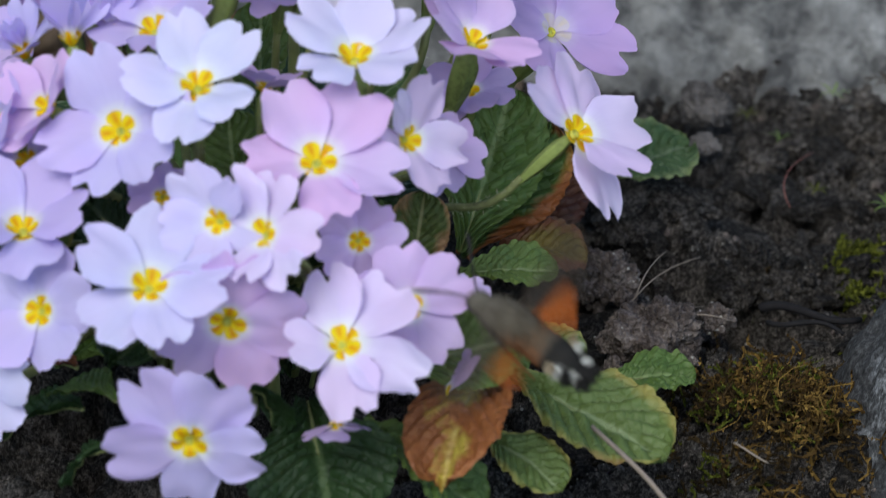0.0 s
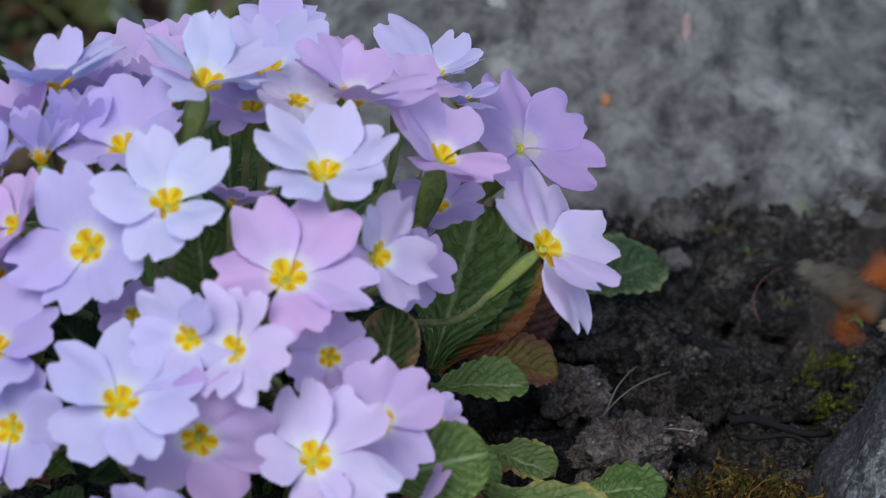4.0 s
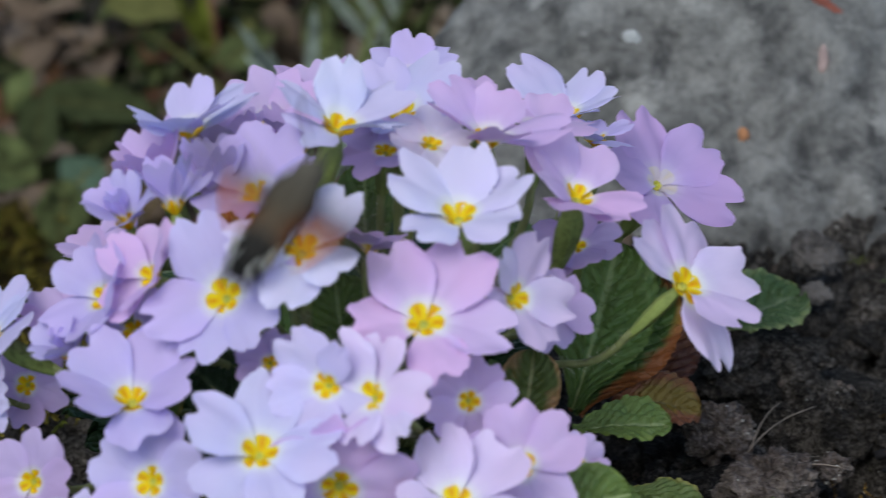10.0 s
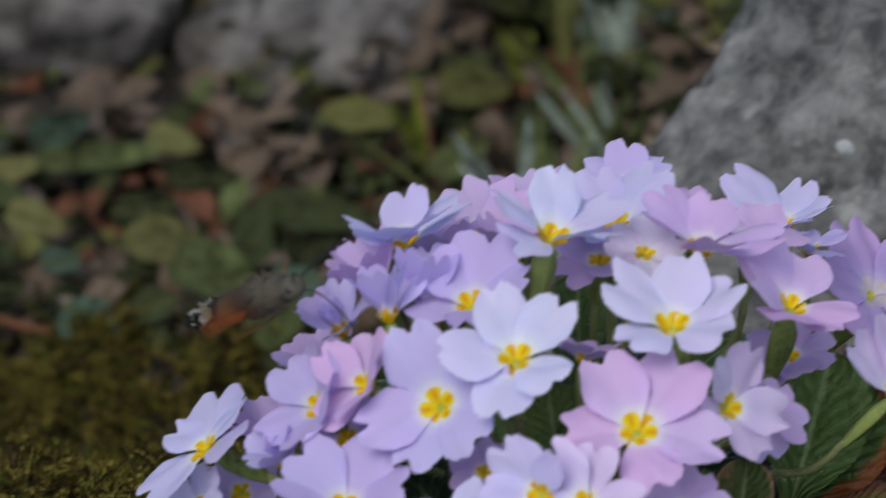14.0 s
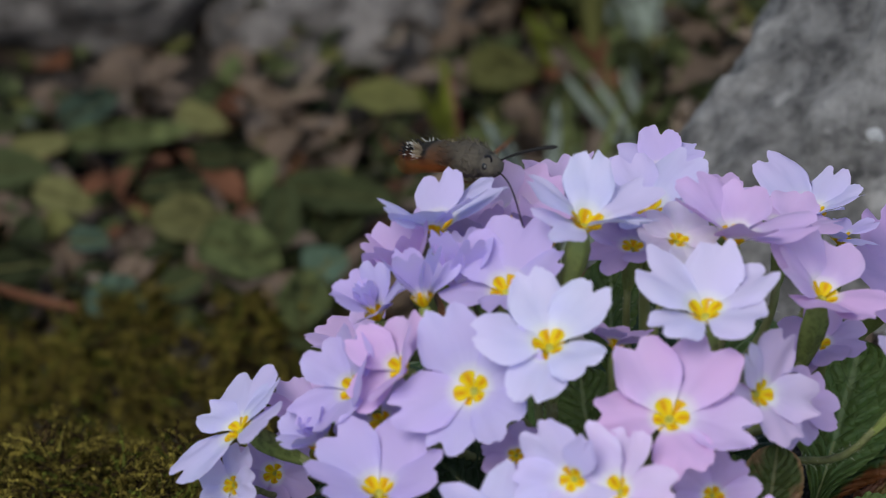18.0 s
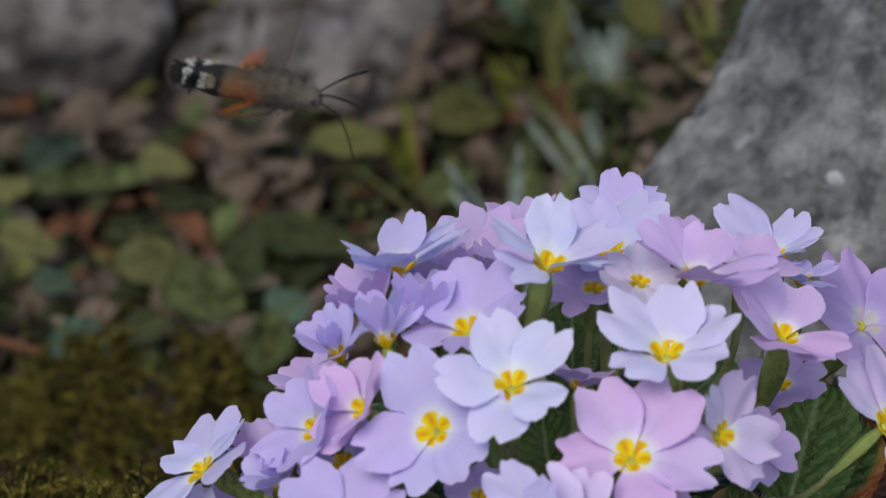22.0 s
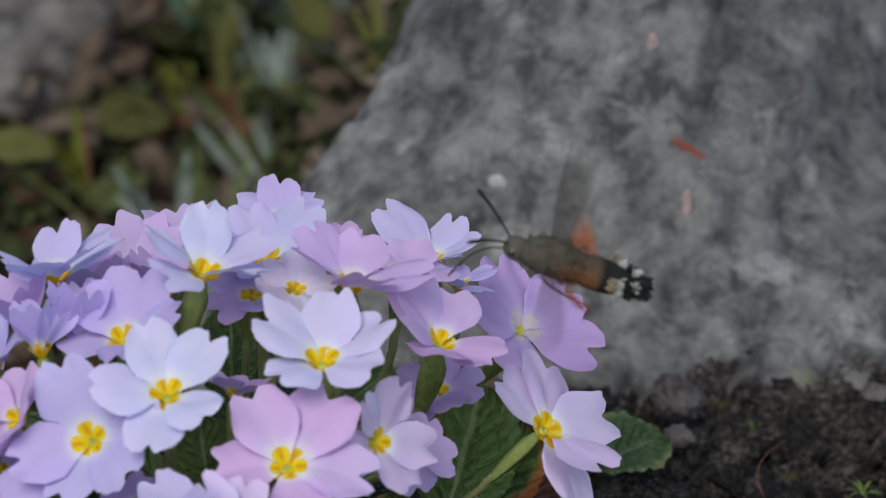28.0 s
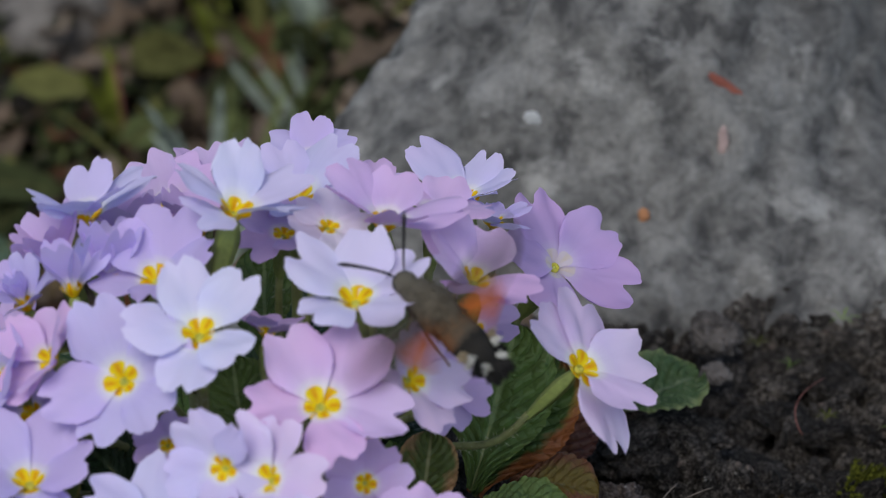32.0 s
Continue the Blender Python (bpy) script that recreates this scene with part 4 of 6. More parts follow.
def leaf(base, tip, width, kind, arch=0.25, tilt=0.0, label="", trough=0.18, face=(0, 0, 1)):
    base, tip = Vector(base), Vector(tip)
    along = tip - base
    length = along.length
    d = along.normalized()
    side = d.cross(Vector(face))
    if side.length < 0.05:
        side = Vector((1, 0, 0))
    side.normalize()
    side = Matrix.Rotation(radians(tilt), 3, d) @ side
    up = side.cross(d).normalized()
    nu, nv = 31, 64
    seed = rng.uniform(0, 50)
    verts, uvs = [], []
    for j in range(nv):
        v = j / (nv - 1)
        prof = 0.16 + 0.84 * smooth_step(0.0, 0.55, v)
        prof *= math.sqrt(max(0.0, 1.0 - max(0.0, (v - 0.62) / 0.385) ** 2.4))
        for i in range(nu):
            s = 2 * i / (nu - 1) - 1
            a = abs(s)
            edge = 1.0 + 0.018 * math.sin(v * 118 + 2 * math.sin(v * 21 + seed)) * smooth_step(0.8, 1.0, a) + 0.04 * noise.noise(Vector((v * 4, s * 0.6, seed)))
            half = 0.5 * width * prof * edge
            w = v * 9.0 - a * 3.25
            f = abs((w % 1.0) - 0.5) * 2.0
            puck = (1 - (1 - f) ** 2) * smooth_step(0.04, 0.2, a) * (1 - 0.4 * a)
            z = width * (0.075 * puck + 0.06 * noise.noise(Vector((v * 6, s * 2.5, seed + 9))))
            z += width * trough * a ** 1.6 * 0.6 - width * 0.025 * smooth_step(0.8, 1.0, a) * (1 + math.sin(v * 30 + seed))
            z += arch * length * (4 * v * (1 - v)) * 0.5
            verts.append(base + d * (v * length) + side * (s * half) + up * z)
            uvs.append((0.5 + 0.5 * s, v))
    ob = part("leaf", mesh("leaf", verts, grid_faces(nu, nv), LEAF[kind], uvs), plant, label)
    path = [verts[j * nu + nu // 2] - up * width * 0.015 for j in range(0, nv - 5, 4)]
    part("midrib", tube("midrib", path, [width * 0.024 * (1.1 - 0.8 * k / len(path)) for k in range(len(path))], STEM, 6), ob)
    return ob


TOWARD = (0.05, -0.75, 0.65)
# rosette seen at the foot and to the side of the blossoms
leaf((0.0399, 0.0018, 0.0220), (0.0485, 0.0220, 0.0460), 0.0205, "green", 0.06, 10, "dark green crinkled upright leaf", 0.1, TOWARD)
leaf((0.0404, 0.0128, 0.0140), (0.0560, 0.0304, 0.0340), 0.0205, "rusty", 0.06, -5, "green leaf with a rust-red withered margin", 0.1, TOWARD)
leaf((0.0519, 0.0278, 0.0060), (0.0602, 0.0438, 0.0180), 0.0150, "red", 0.1, 0, "dark red-brown dead leaf", 0.1, TOWARD)
leaf((0.0658, 0.0476, 0.0100), (0.0847, 0.0594, 0.0120), 0.0175, "dull", 0.15, 12, "round green leaf tip with a pale rim")
leaf((0.0486, -0.0357, 0.0180), (0.0775, -0.0555, 0.0140), 0.0205, "rimmed", 0.12, 8, "broad green leaf with a yellow rim and pale midrib")
leaf((0.0476, -0.0443, 0.0260), (0.0374, -0.0781, 0.0220), 0.0185, "withered", 0.3, 10, "withered yellow and rust-brown leaf")
leaf((0.0294, -0.0608, 0.0360), (0.0500, -0.0562, 0.0400), 0.0150, "fresh", 0.12, 0, "fresh green crinkled leaf", 0.1, TOWARD)
leaf((0.0399, -0.0104, 0.0240), (0.0580, -0.0081, 0.0240), 0.0135, "fresh", 0.15, 5, "bitten light green leaf with a pale midrib")
leaf((0.0471, 0.0122, 0.0160), (0.0639, 0.0122, 0.0140), 0.0150, "olive", 0.3, 10, "olive-brown curled old leaf")
leaf((0.0676, -0.0190, 0.0060), (0.0843, -0.0183, 0.0080), 0.0140, "green", 0.2, 0, "small green leaf tip on the soil")
leaf((0.0444, -0.0491, 0.0140), (0.0590, -0.0604, 0.0100), 0.0130, "rimmed", 0.2, 5)
leaf((0.0132, -0.0542, 0.0240), (0.0185, -0.0766, 0.0120), 0.0270, "dark", 0.15, 10, "green leaf under the blossoms with shade in its colour")
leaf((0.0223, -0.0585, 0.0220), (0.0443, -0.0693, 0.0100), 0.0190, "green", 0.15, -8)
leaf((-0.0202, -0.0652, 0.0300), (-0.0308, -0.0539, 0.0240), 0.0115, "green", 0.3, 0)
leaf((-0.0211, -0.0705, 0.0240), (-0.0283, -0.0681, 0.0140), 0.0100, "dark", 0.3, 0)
leaf((-0.0270, -0.0548, 0.0220), (-0.0431, -0.0483, 0.0080), 0.0170, "dark", 0.25, 5, "green leaf at the foot of the plant with shade in its colour")
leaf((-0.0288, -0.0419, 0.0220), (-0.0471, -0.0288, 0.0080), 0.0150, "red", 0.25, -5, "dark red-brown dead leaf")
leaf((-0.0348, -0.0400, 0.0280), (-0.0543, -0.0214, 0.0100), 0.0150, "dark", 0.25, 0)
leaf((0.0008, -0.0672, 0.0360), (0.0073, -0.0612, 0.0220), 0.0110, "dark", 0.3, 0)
leaf((0.0307, -0.0336, 0.0360), (0.0330, -0.0234, 0.0500), 0.0110, "tan", 0.1, 0, "green leaf with a tan withered edge", 0.1, TOWARD)
leaf((0.0394, -0.0236, 0.0200), (0.0511, -0.0366, 0.0180), 0.0120, "green", 0.3, 5)
leaf((0.0488, -0.0098, 0.0100), (0.0634, -0.0166, 0.0100), 0.0110, "rimmed", 0.2, 5)
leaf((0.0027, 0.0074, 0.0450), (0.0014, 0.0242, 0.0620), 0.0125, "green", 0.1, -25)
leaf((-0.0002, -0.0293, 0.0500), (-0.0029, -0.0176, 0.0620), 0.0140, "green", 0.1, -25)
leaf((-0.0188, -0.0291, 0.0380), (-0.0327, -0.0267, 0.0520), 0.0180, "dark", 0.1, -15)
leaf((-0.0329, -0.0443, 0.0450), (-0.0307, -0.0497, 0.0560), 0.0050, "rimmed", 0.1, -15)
# filler ring, mostly in the leaf colour that carries the clump's inner shade
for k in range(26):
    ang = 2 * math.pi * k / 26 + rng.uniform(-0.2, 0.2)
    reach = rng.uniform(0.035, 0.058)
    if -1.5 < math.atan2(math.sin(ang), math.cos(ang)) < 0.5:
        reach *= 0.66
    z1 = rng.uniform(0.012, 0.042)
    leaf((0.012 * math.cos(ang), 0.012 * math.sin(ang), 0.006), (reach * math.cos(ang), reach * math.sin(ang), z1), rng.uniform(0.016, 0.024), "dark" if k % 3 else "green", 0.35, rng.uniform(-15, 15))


# ---- soil: clods, pebbles, crumbs, roots ----
def lump(name, label, category, place, radius, material, seed, rough=0.48, squash=0.8, freq=1.6, group="", grain=0.12):
    ob = new(name, ball(name, (0, 0, 0), (radius, radius * 0.9, radius * squash), material, 6, radius * rough, freq / radius, seed))
    for v in ob.data.vertices:
        p = v.co
        v.co = p + p.normalized() * radius * grain * (0.6 * noise.fractal(p * (5.0 / radius), 1.0, 2.1, 3) + abs(noise.noise(p * (2.6 / radius))) * 1.2)
        if grain > 0.1:
            d = noise.voronoi(p * 1500.0)[0][0]
            v.co += p.normalized() * 0.00022 * (0.45 - d)
    ob.location = place
    return tagged(ob, label, category, group)


lump("soil_clod", "dry grey-brown lump of crumbly soil", "clod", (0.0675, 0.0228, 0.0040), 0.0062, CLOD, 3, group="dry clods")
lump("soil_clod", "large dry grey-brown lump of crumbly soil", "clod", (0.0770, 0.0020, 0.0050), 0.0078, CLOD, 8, group="dry clods")
lump("soil_clod", "small ridged grey clod beside moss", "clod", (0.0894, 0.0108, 0.0030), 0.0031, CLOD, 5, group="dry clods")
lump("soil_clod", "small dark clod by the leaf", "clod", (0.0694, -0.0115, 0.0030), 0.0042, CLOD, 15, group="dry clods")
GRIT = plain("pale_grit", (0.34, 0.32, 0.29), 0.9, 0.3, 900.0)
gr = random.Random(12)
for clod in [o for o in bpy.data.objects if o.name.startswith("soil_clod")]:
    # pale grains stuck to its skin
    vs, fs = [], []
    pts = clod.data.vertices
    for _ in range(14):
        p = pts[gr.randrange(len(pts))]
        c, e = p.co.copy(), gr.uniform(0.00018, 0.00048)
        a = p.normal.orthogonal().normalized() * e
        bb = p.normal.cross(a)
        s0 = len(vs)
        vs += [c + p.normal * e * 0.7, c + a, c + bb * gr.uniform(0.6, 1.2), c - a * gr.uniform(0.6, 1.2), c - bb]
        fs += [(s0, s0 + 1, s0 + 2), (s0, s0 + 2, s0 + 3), (s0, s0 + 3, s0 + 4), (s0, s0 + 4, s0 + 1)]
    tagged(part("grit", mesh("grit", vs, fs, GRIT, smooth=False), clod, "pale grit grains"), kind="stuff")
# slabs in the darkened soil that stands in for the ledge's shadow
for px, py, r, q in ((0.082, 0.036, 0.0125, 31), (0.0985, 0.034, 0.0115, 37), (0.070, 0.044, 0.0095, 41), (0.112, 0.038, 0.0090, 43), (0.060, 0.030, 0.0090, 47), (0.056, 0.012, 0.0080, 61), (0.078, 0.055, 0.0085, 67)):
    lump("soil_clod", "dark slab of crumbly soil with ledge shade in its colour", "clod", (px, py, height(px, py) - 0.001), 0.74 * r, SOIL_SHADED, q, 0.45, 0.42, 2.2, "damp clods", 0.16)
lump("pebble", "grey rounded pebble on dark soil", "pebble", (0.0889, 0.0904, 0.0036), 0.0050, PEBBLE, 11, 0.22, 0.85, 1.1, "pebbles", 0.16)
lump("pebble", "small brownish grey pebble on dark soil", "pebble", (0.0887, 0.0782, 0.0020), 0.0028, PEBBLE, 19, 0.26, 0.8, 1.1, "pebbles", 0.16)
lump("pebble", "flat brownish pebble at the foot of the boulder", "pebble", (0.1300, 0.0956, 0.0020), 0.0034, PEBBLE, 23, 0.16, 0.4, 0.9, "pebbles", 0.08)


def crumbs(name, label, count, area, sizes, material, seed, sink=0.3):
    """Many small uneven lumps strewn on the ground, joined."""
    r = random.Random(seed)
    shape = bmesh.new()
    bmesh.ops.create_icosphere(shape, subdivisions=1, radius=1.0)
    sv = [v.co.copy() for v in shape.verts]
    sf = [tuple(v.index for v in f.verts) for f in shape.faces]
    shape.free()
    verts, faces = [], []
    for _ in range(count):
        x, y = area(r)
        size = sizes[0] + (sizes[1] - sizes[0]) * r.random() ** 4
        q = Euler((r.uniform(0, 6), r.uniform(0, 6), r.uniform(0, 6))).to_matrix()
        st = Vector((r.uniform(0.6, 1.3), r.uniform(0.6, 1.2), r.uniform(0.5, 1.0)))
        o = Vector((x, y, height(x, y) + size * (0.5 - sink)))
        s0 = len(verts)
        for v in sv:
            p = Vector((v.x * st.x, v.y * st.y, v.z * st.z)) * (1 + r.uniform(-0.25, 0.25))
            verts.append(o + q @ p * size)
        faces += [tuple(i + s0 for i in f) for f in sf]
    ob = new(name, mesh(name, verts, faces, material, smooth=False))
    return tagged(ob, label, "soil", kind="stuff")


crumbs("soil_crumbs", "loose dark soil crumbs", 12000, lambda r: (r.uniform(0.04, 0.18), r.uniform(-0.06, 0.125)), (0.00012, 0.0017), SOIL, 4)
crumbs("soil_crumbs", "paler dry soil crumbs and grit", 2000, lambda r: (r.uniform(0.045, 0.18), r.uniform(-0.06, 0.125)), (0.0002, 0.0012), CLOD, 6)
crumbs("soil_crumbs", "dark crumbs under the leaf litter", 1500, lambda r: (r.uniform(-0.18, 0.05), r.uniform(-0.10, 0.25)), (0.0006, 0.0035), SOIL, 9)


def lump_shape(r, subdiv, size):
    """Vertices and faces of one uneven flattened clod."""
    shape = bmesh.new()
    bmesh.ops.create_icosphere(shape, subdivisions=subdiv, radius=1.0)
    st = Vector((r.uniform(0.7, 1.5), r.uniform(0.6, 1.1), r.uniform(0.35, 0.65)))
    off = Vector((r.uniform(0, 90), r.uniform(0, 90), 0))
    verts = []
    for w in shape.verts:
        v = w.co
        k = 1 + 0.42 * noise.noise(v * 1.4 + off) + 0.26 * abs(noise.noise(v * 3.1 + off)) + 0.13 * noise.noise(v * 7.0 + off) + 0.08 * noise.noise(v * 15.0 + off)
        verts.append(Vector((v.x * st.x, v.y * st.y, v.z * st.z)) * size * k)
    faces = [tuple(v.index for v in f.verts) for f in shape.faces]
    shape.free()
    return verts, faces


def lumps(name, label, count, spot, sizes, material, seed):
    """Small uneven clods half sunk in the ground, joined."""
    r = random.Random(seed)
    kinds = [lump_shape(r, 2, 1.0) for _ in range(24)]
    verts, faces = [], []
    for _ in range(count):
        x, y = spot(r)
        size = sizes[0] + (sizes[1] - sizes[0]) * r.random() ** 2.2
        turn = Euler((r.uniform(-0.5, 0.5), r.uniform(-0.5, 0.5), r.uniform(0, 6))).to_matrix()
        o = Vector((x, y, height(x, y) + size * 0.12))
        sv, sf = r.choice(kinds)
        s0 = len(verts)
        verts += [o + turn @ v * size for v in sv]
        faces += [tuple(i + s0 for i in f) for f in sf]
    ob = new(name, mesh(name, verts, faces, material, smooth=False))
    return tagged(ob, label, "soil", kind="stuff")


def bed_clods(count, spot, sizes, material, seed):
    """Larger clods, each lying loose in the bed; a few shapes in many turns."""
    r = random.Random(seed)
    kinds = []
    for k in range(20):
        size = sizes[0] + (sizes[1] - sizes[0]) * (k / 19) ** 2.4
        kinds.append((size, mesh("clod", *lump_shape(r, 4, size), material, smooth=False)))
    for _ in range(count):
        x, y = spot(r)
        size, me = r.choice(kinds)
        ob = part("clod", me, bpy.data.objects["ground"])
        ob.matrix_local = pose(x, y, height(x, y) + size * 0.12, r.uniform(-28, 28), r.uniform(-28, 28), r.uniform(0, 360))


def bed_spot(r):
    while True:
        x, y = r.uniform(0.058, 0.165), r.uniform(-0.03, 0.098)
        if noise.noise(Vector((x * 38, y * 30, 4))) > r.uniform(-0.25, 0.25):
            return x, y


lumps("soil_lumps", "dark crumbly lumps of garden soil", 1500, bed_spot, (0.0004, 0.0018), SOIL, 71)
lumps("soil_lumps", "dark lumps of garden soil with shade in their colour", 1500, bed_spot, (0.0004, 0.0018), SOIL_SHADED, 72)
bed_clods(150, bed_spot, (0.0018, 0.0080), SOIL, 76)
bed_clods(150, bed_spot, (0.0018, 0.0078), SOIL_SHADED, 77)
def foot_spot(r):
    x = r.uniform(0.072, 0.165)
    return x, 0.103 + 0.10 * max(0.0, 0.085 - x) + r.gauss(0, 0.004)


lumps("soil_lumps", "dark soil heaped against the foot of the boulder", 900, foot_spot, (0.0003, 0.0012), SOIL, 74)
bed_clods(70, foot_spot, (0.0012, 0.0034), SOIL, 78)
crumbs("soil_grit", "tiny pale grit grains on dark soil", 1500, lambda r: (r.uniform(0.05, 0.17), r.uniform(-0.04, 0.125)), (0.00015, 0.00055), GRIT, 73, 0.0)


def strand(name, label, points, r0, r1, material, sides=6):
    path = bezier(*points, 14)
    ob = new(name, tube(name, path, [r0 + (r1 - r0) * i / 13 for i in range(14)], material, sides))
    return tagged(ob, label, "twig")


strand("dry_stalk", "pale dry grass stalk lying over a leaf", ((0.0640, -0.0563, 0.0220), (0.0702, -0.0651, 0.0210), (0.0752, -0.0669, 0.0180), (0.0801, -0.0722, 0.0120)), 0.00042, 0.00055, TWIG)
strand("root_fibre", "thin dry root fibre on soil", ((0.0723, 0.0105, 0.0060), (0.0757, 0.0121, 0.0100), (0.0782, 0.0204, 0.0080), (0.0863, 0.0284, 0.0060)), 0.00018, 0.00010, TWIG)
strand("root_fibre", "thin dry root fibre on soil", ((0.0737, 0.0135, 0.0060), (0.0747, 0.0142, 0.0100), (0.0766, 0.0225, 0.0080), (0.0796, 0.0299, 0.0060)), 0.00018, 0.00010, TWIG)
strand("root_fibre", "thin dry root fibre across clods", ((0.0757, 0.0074, 0.0060), (0.0787, 0.0047, 0.0090), (0.0809, 0.0047, 0.0090), (0.0865, 0.0105, 0.0060)), 0.00018, 0.00010, TWIG)
strand("root_fibre", "thin pale fibre over the ridged clod", ((0.0835, 0.0043, 0.0080), (0.0871, 0.0017, 0.0100), (0.0892, 0.0005, 0.0100), (0.0921, 0.0054, 0.0060)), 0.00018, 0.00010, TWIG)
strand("root_fibre", "reddish curled root fibre on soil", ((0.1047, 0.0511, 0.0040), (0.1013, 0.0536, 0.0090), (0.1051, 0.0618, 0.0080), (0.1103, 0.0730, 0.0040)), 0.00013, 0.0001, RED_STEM)
strand("dark_twig", "short dark bent twig on the soil", ((0.0974, 0.0136, 0.0040), (0.1037, 0.0139, 0.0070), (0.1085, 0.0034, 0.0060), (0.1165, 0.0106, 0.0040)), 0.0010, 0.0006, TWIG_DARK)
strand("dark_twig", "thin dark twig beside the moss", ((0.0987, 0.0086, 0.0040), (0.1030, 0.0009, 0.0070), (0.1077, 0.0089, 0.0070), (0.1130, 0.0052, 0.0040)), 0.0006, 0.0004, TWIG_DARK)
strand("dry_stalk", "brown dry stick among moss and litter", ((-0.1705, 0.2630, -0.0760), (-0.1564, 0.2581, -0.0760), (-0.1433, 0.2500, -0.0760), (-0.1314, 0.2452, -0.0760)), 0.0016, 0.0011, DEAD_RED)
strand("dry_stalk", "pale broken stalk in the moss", ((0.0908, -0.0361, 0.0060), (0.0927, -0.0394, 0.0070), (0.0946, -0.0422, 0.0070), (0.0970, -0.0411, 0.0050)), 0.00025, 0.0002, TWIG)


def sprout(place, size, blades, material, label, seed):
    r = random.Random(seed)
    thing = tagged(new("seedling"), label, "seedling", "seedlings")
    thing.location = place
    for i in range(blades):
        a = 2 * math.pi * i / blades + r.uniform(-0.4, 0.4)
        out = Vector((math.cos(a), math.sin(a), 0))
        verts, up = [], Vector((0, 0, 1))
        side = out.cross(up)
        for j in range(7):
            v = j / 6
            w = size * 0.055 * math.sin(math.pi * (0.12 + 0.86 * v)) 
            c = out * size * v * 0.9 + up * size * (1.0 * v - 0.75 * v * v)
            verts += [c - side * w, c - up * w * 0.4, c + side * w]
        part("leaf", mesh("leaf", verts, grid_faces(3, 7), material), thing)


sprout((0.1246, 0.0566, 0.0010), 0.0048, 8, SPROUT, "small pale green seedling with narrow leaves", 1)
sprout((0.1041, 0.0826, 0.0010), 0.0030, 4, SPROUT, "tiny bright green seedling on soil", 2)
sprout((0.1157, 0.1012, 0.0010), 0.0042, 5, SPROUT, "tiny bright green seedling below the boulder", 3)
sprout((0.0977, 0.0916, 0.0010), 0.0030, 5, MOSS_GREEN, "tiny mossy tuft by a pebble", 4)
sprout((0.1104, 0.0626, 0.0010), 0.0030, 6, MOSS_GREEN, "tiny green tuft on dark soil", 5)
sprout((0.1271, 0.1037, 0.0020), 0.0050, 6, MOSS_DARK, "brownish upright sprig below the boulder", 6)


# ---- moss ----
def moss(name, label, count, area, lengths, material, seed, mound, thick=1.0, curl=1.0):
    """A cushion of many short curved strands with tiny side leaves, joined."""
    r = random.Random(seed)
    verts, faces = [], []
    for _ in range(count):
        x, y = area(r)
        z = height(x, y) + mound(x, y)
        p = Vector((x, y, z - 0.001))
        ln = r.uniform(*lengths)
        flow = noise.noise_vector(Vector((x, y, seed * 0.1)) * 170.0)
        d = Vector((r.gauss(0, 0.4) + 1.8 * flow.x, r.gauss(-0.2, 0.4) + 1.8 * flow.y, r.uniform(0.3, 1.1))).normalized()
        bend = Vector((r.gauss(0, 0.5) + flow.z, r.gauss(0, 0.5), r.uniform(-1.0, 0.0)))
        w = d.orthogonal().normalized() * r.uniform(0.00016, 0.00034) * thick
        w2 = d.cross(w)
        e1, e2, ph = w.normalized(), w2.normalized(), r.uniform(0, 6.28)

        def along(t):
            c = p + d * ln * t + bend * ln * 0.5 * t * t
            if curl > 1.0:
                c += (e1 * (math.sin(6.5 * t + ph) - math.sin(ph)) + e2 * (math.cos(6.5 * t + ph) - math.cos(ph))) * ln * 0.13
            return c

        s0 = len(verts)
        for k in range(6):
            t = k / 5
            c = along(t)
            f = 1.0 - 0.7 * t
            verts += [c + w * f, c - w * 0.5 * f + w2 * 0.87 * f, c - w * 0.5 * f - w2 * 0.87 * f]
        for k in range(5):
            a = s0 + 3 * k
            for q in range(3):
                faces.append((a + q, a + (q + 1) % 3, a + 3 + (q + 1) % 3, a + 3 + q))
        for k in range(16):
            t = 0.12 + 0.88 * k / 15
            c = along(t)
            o = Vector((r.gauss(0, 1), r.gauss(0, 1), r.gauss(0.3, 1))).normalized() * r.uniform(0.0004, 0.0010) * thick * (1.15 - 0.6 * t) + d * 0.0004
            q = o.orthogonal().normalized() * 0.00028 * thick
            s1 = len(verts)
            verts += [c - q, c + q, c + o]
            faces.append((s1, s1 + 1, s1 + 2))
    ob = new(name, mesh(name, verts, faces, material, smooth=False))
    return tagged(ob, label, "moss", kind="stuff")


mx, my = 0.0997, -0.0165


def cushion(x, y):
    d = math.hypot((x - mx) / 0.021, (y - my) / 0.026)
    return 0.011 * max(0.0, 1 - d * d) + 0.0045 * noise.noise(Vector((x * 300, y * 300, 0)))


def bank(x, y):
    return 0.004 + 0.013 * noise.noise(Vector((x * 62, y * 48, 3))) + 0.008 * noise.noise(Vector((x * 175, y * 130, 8)))


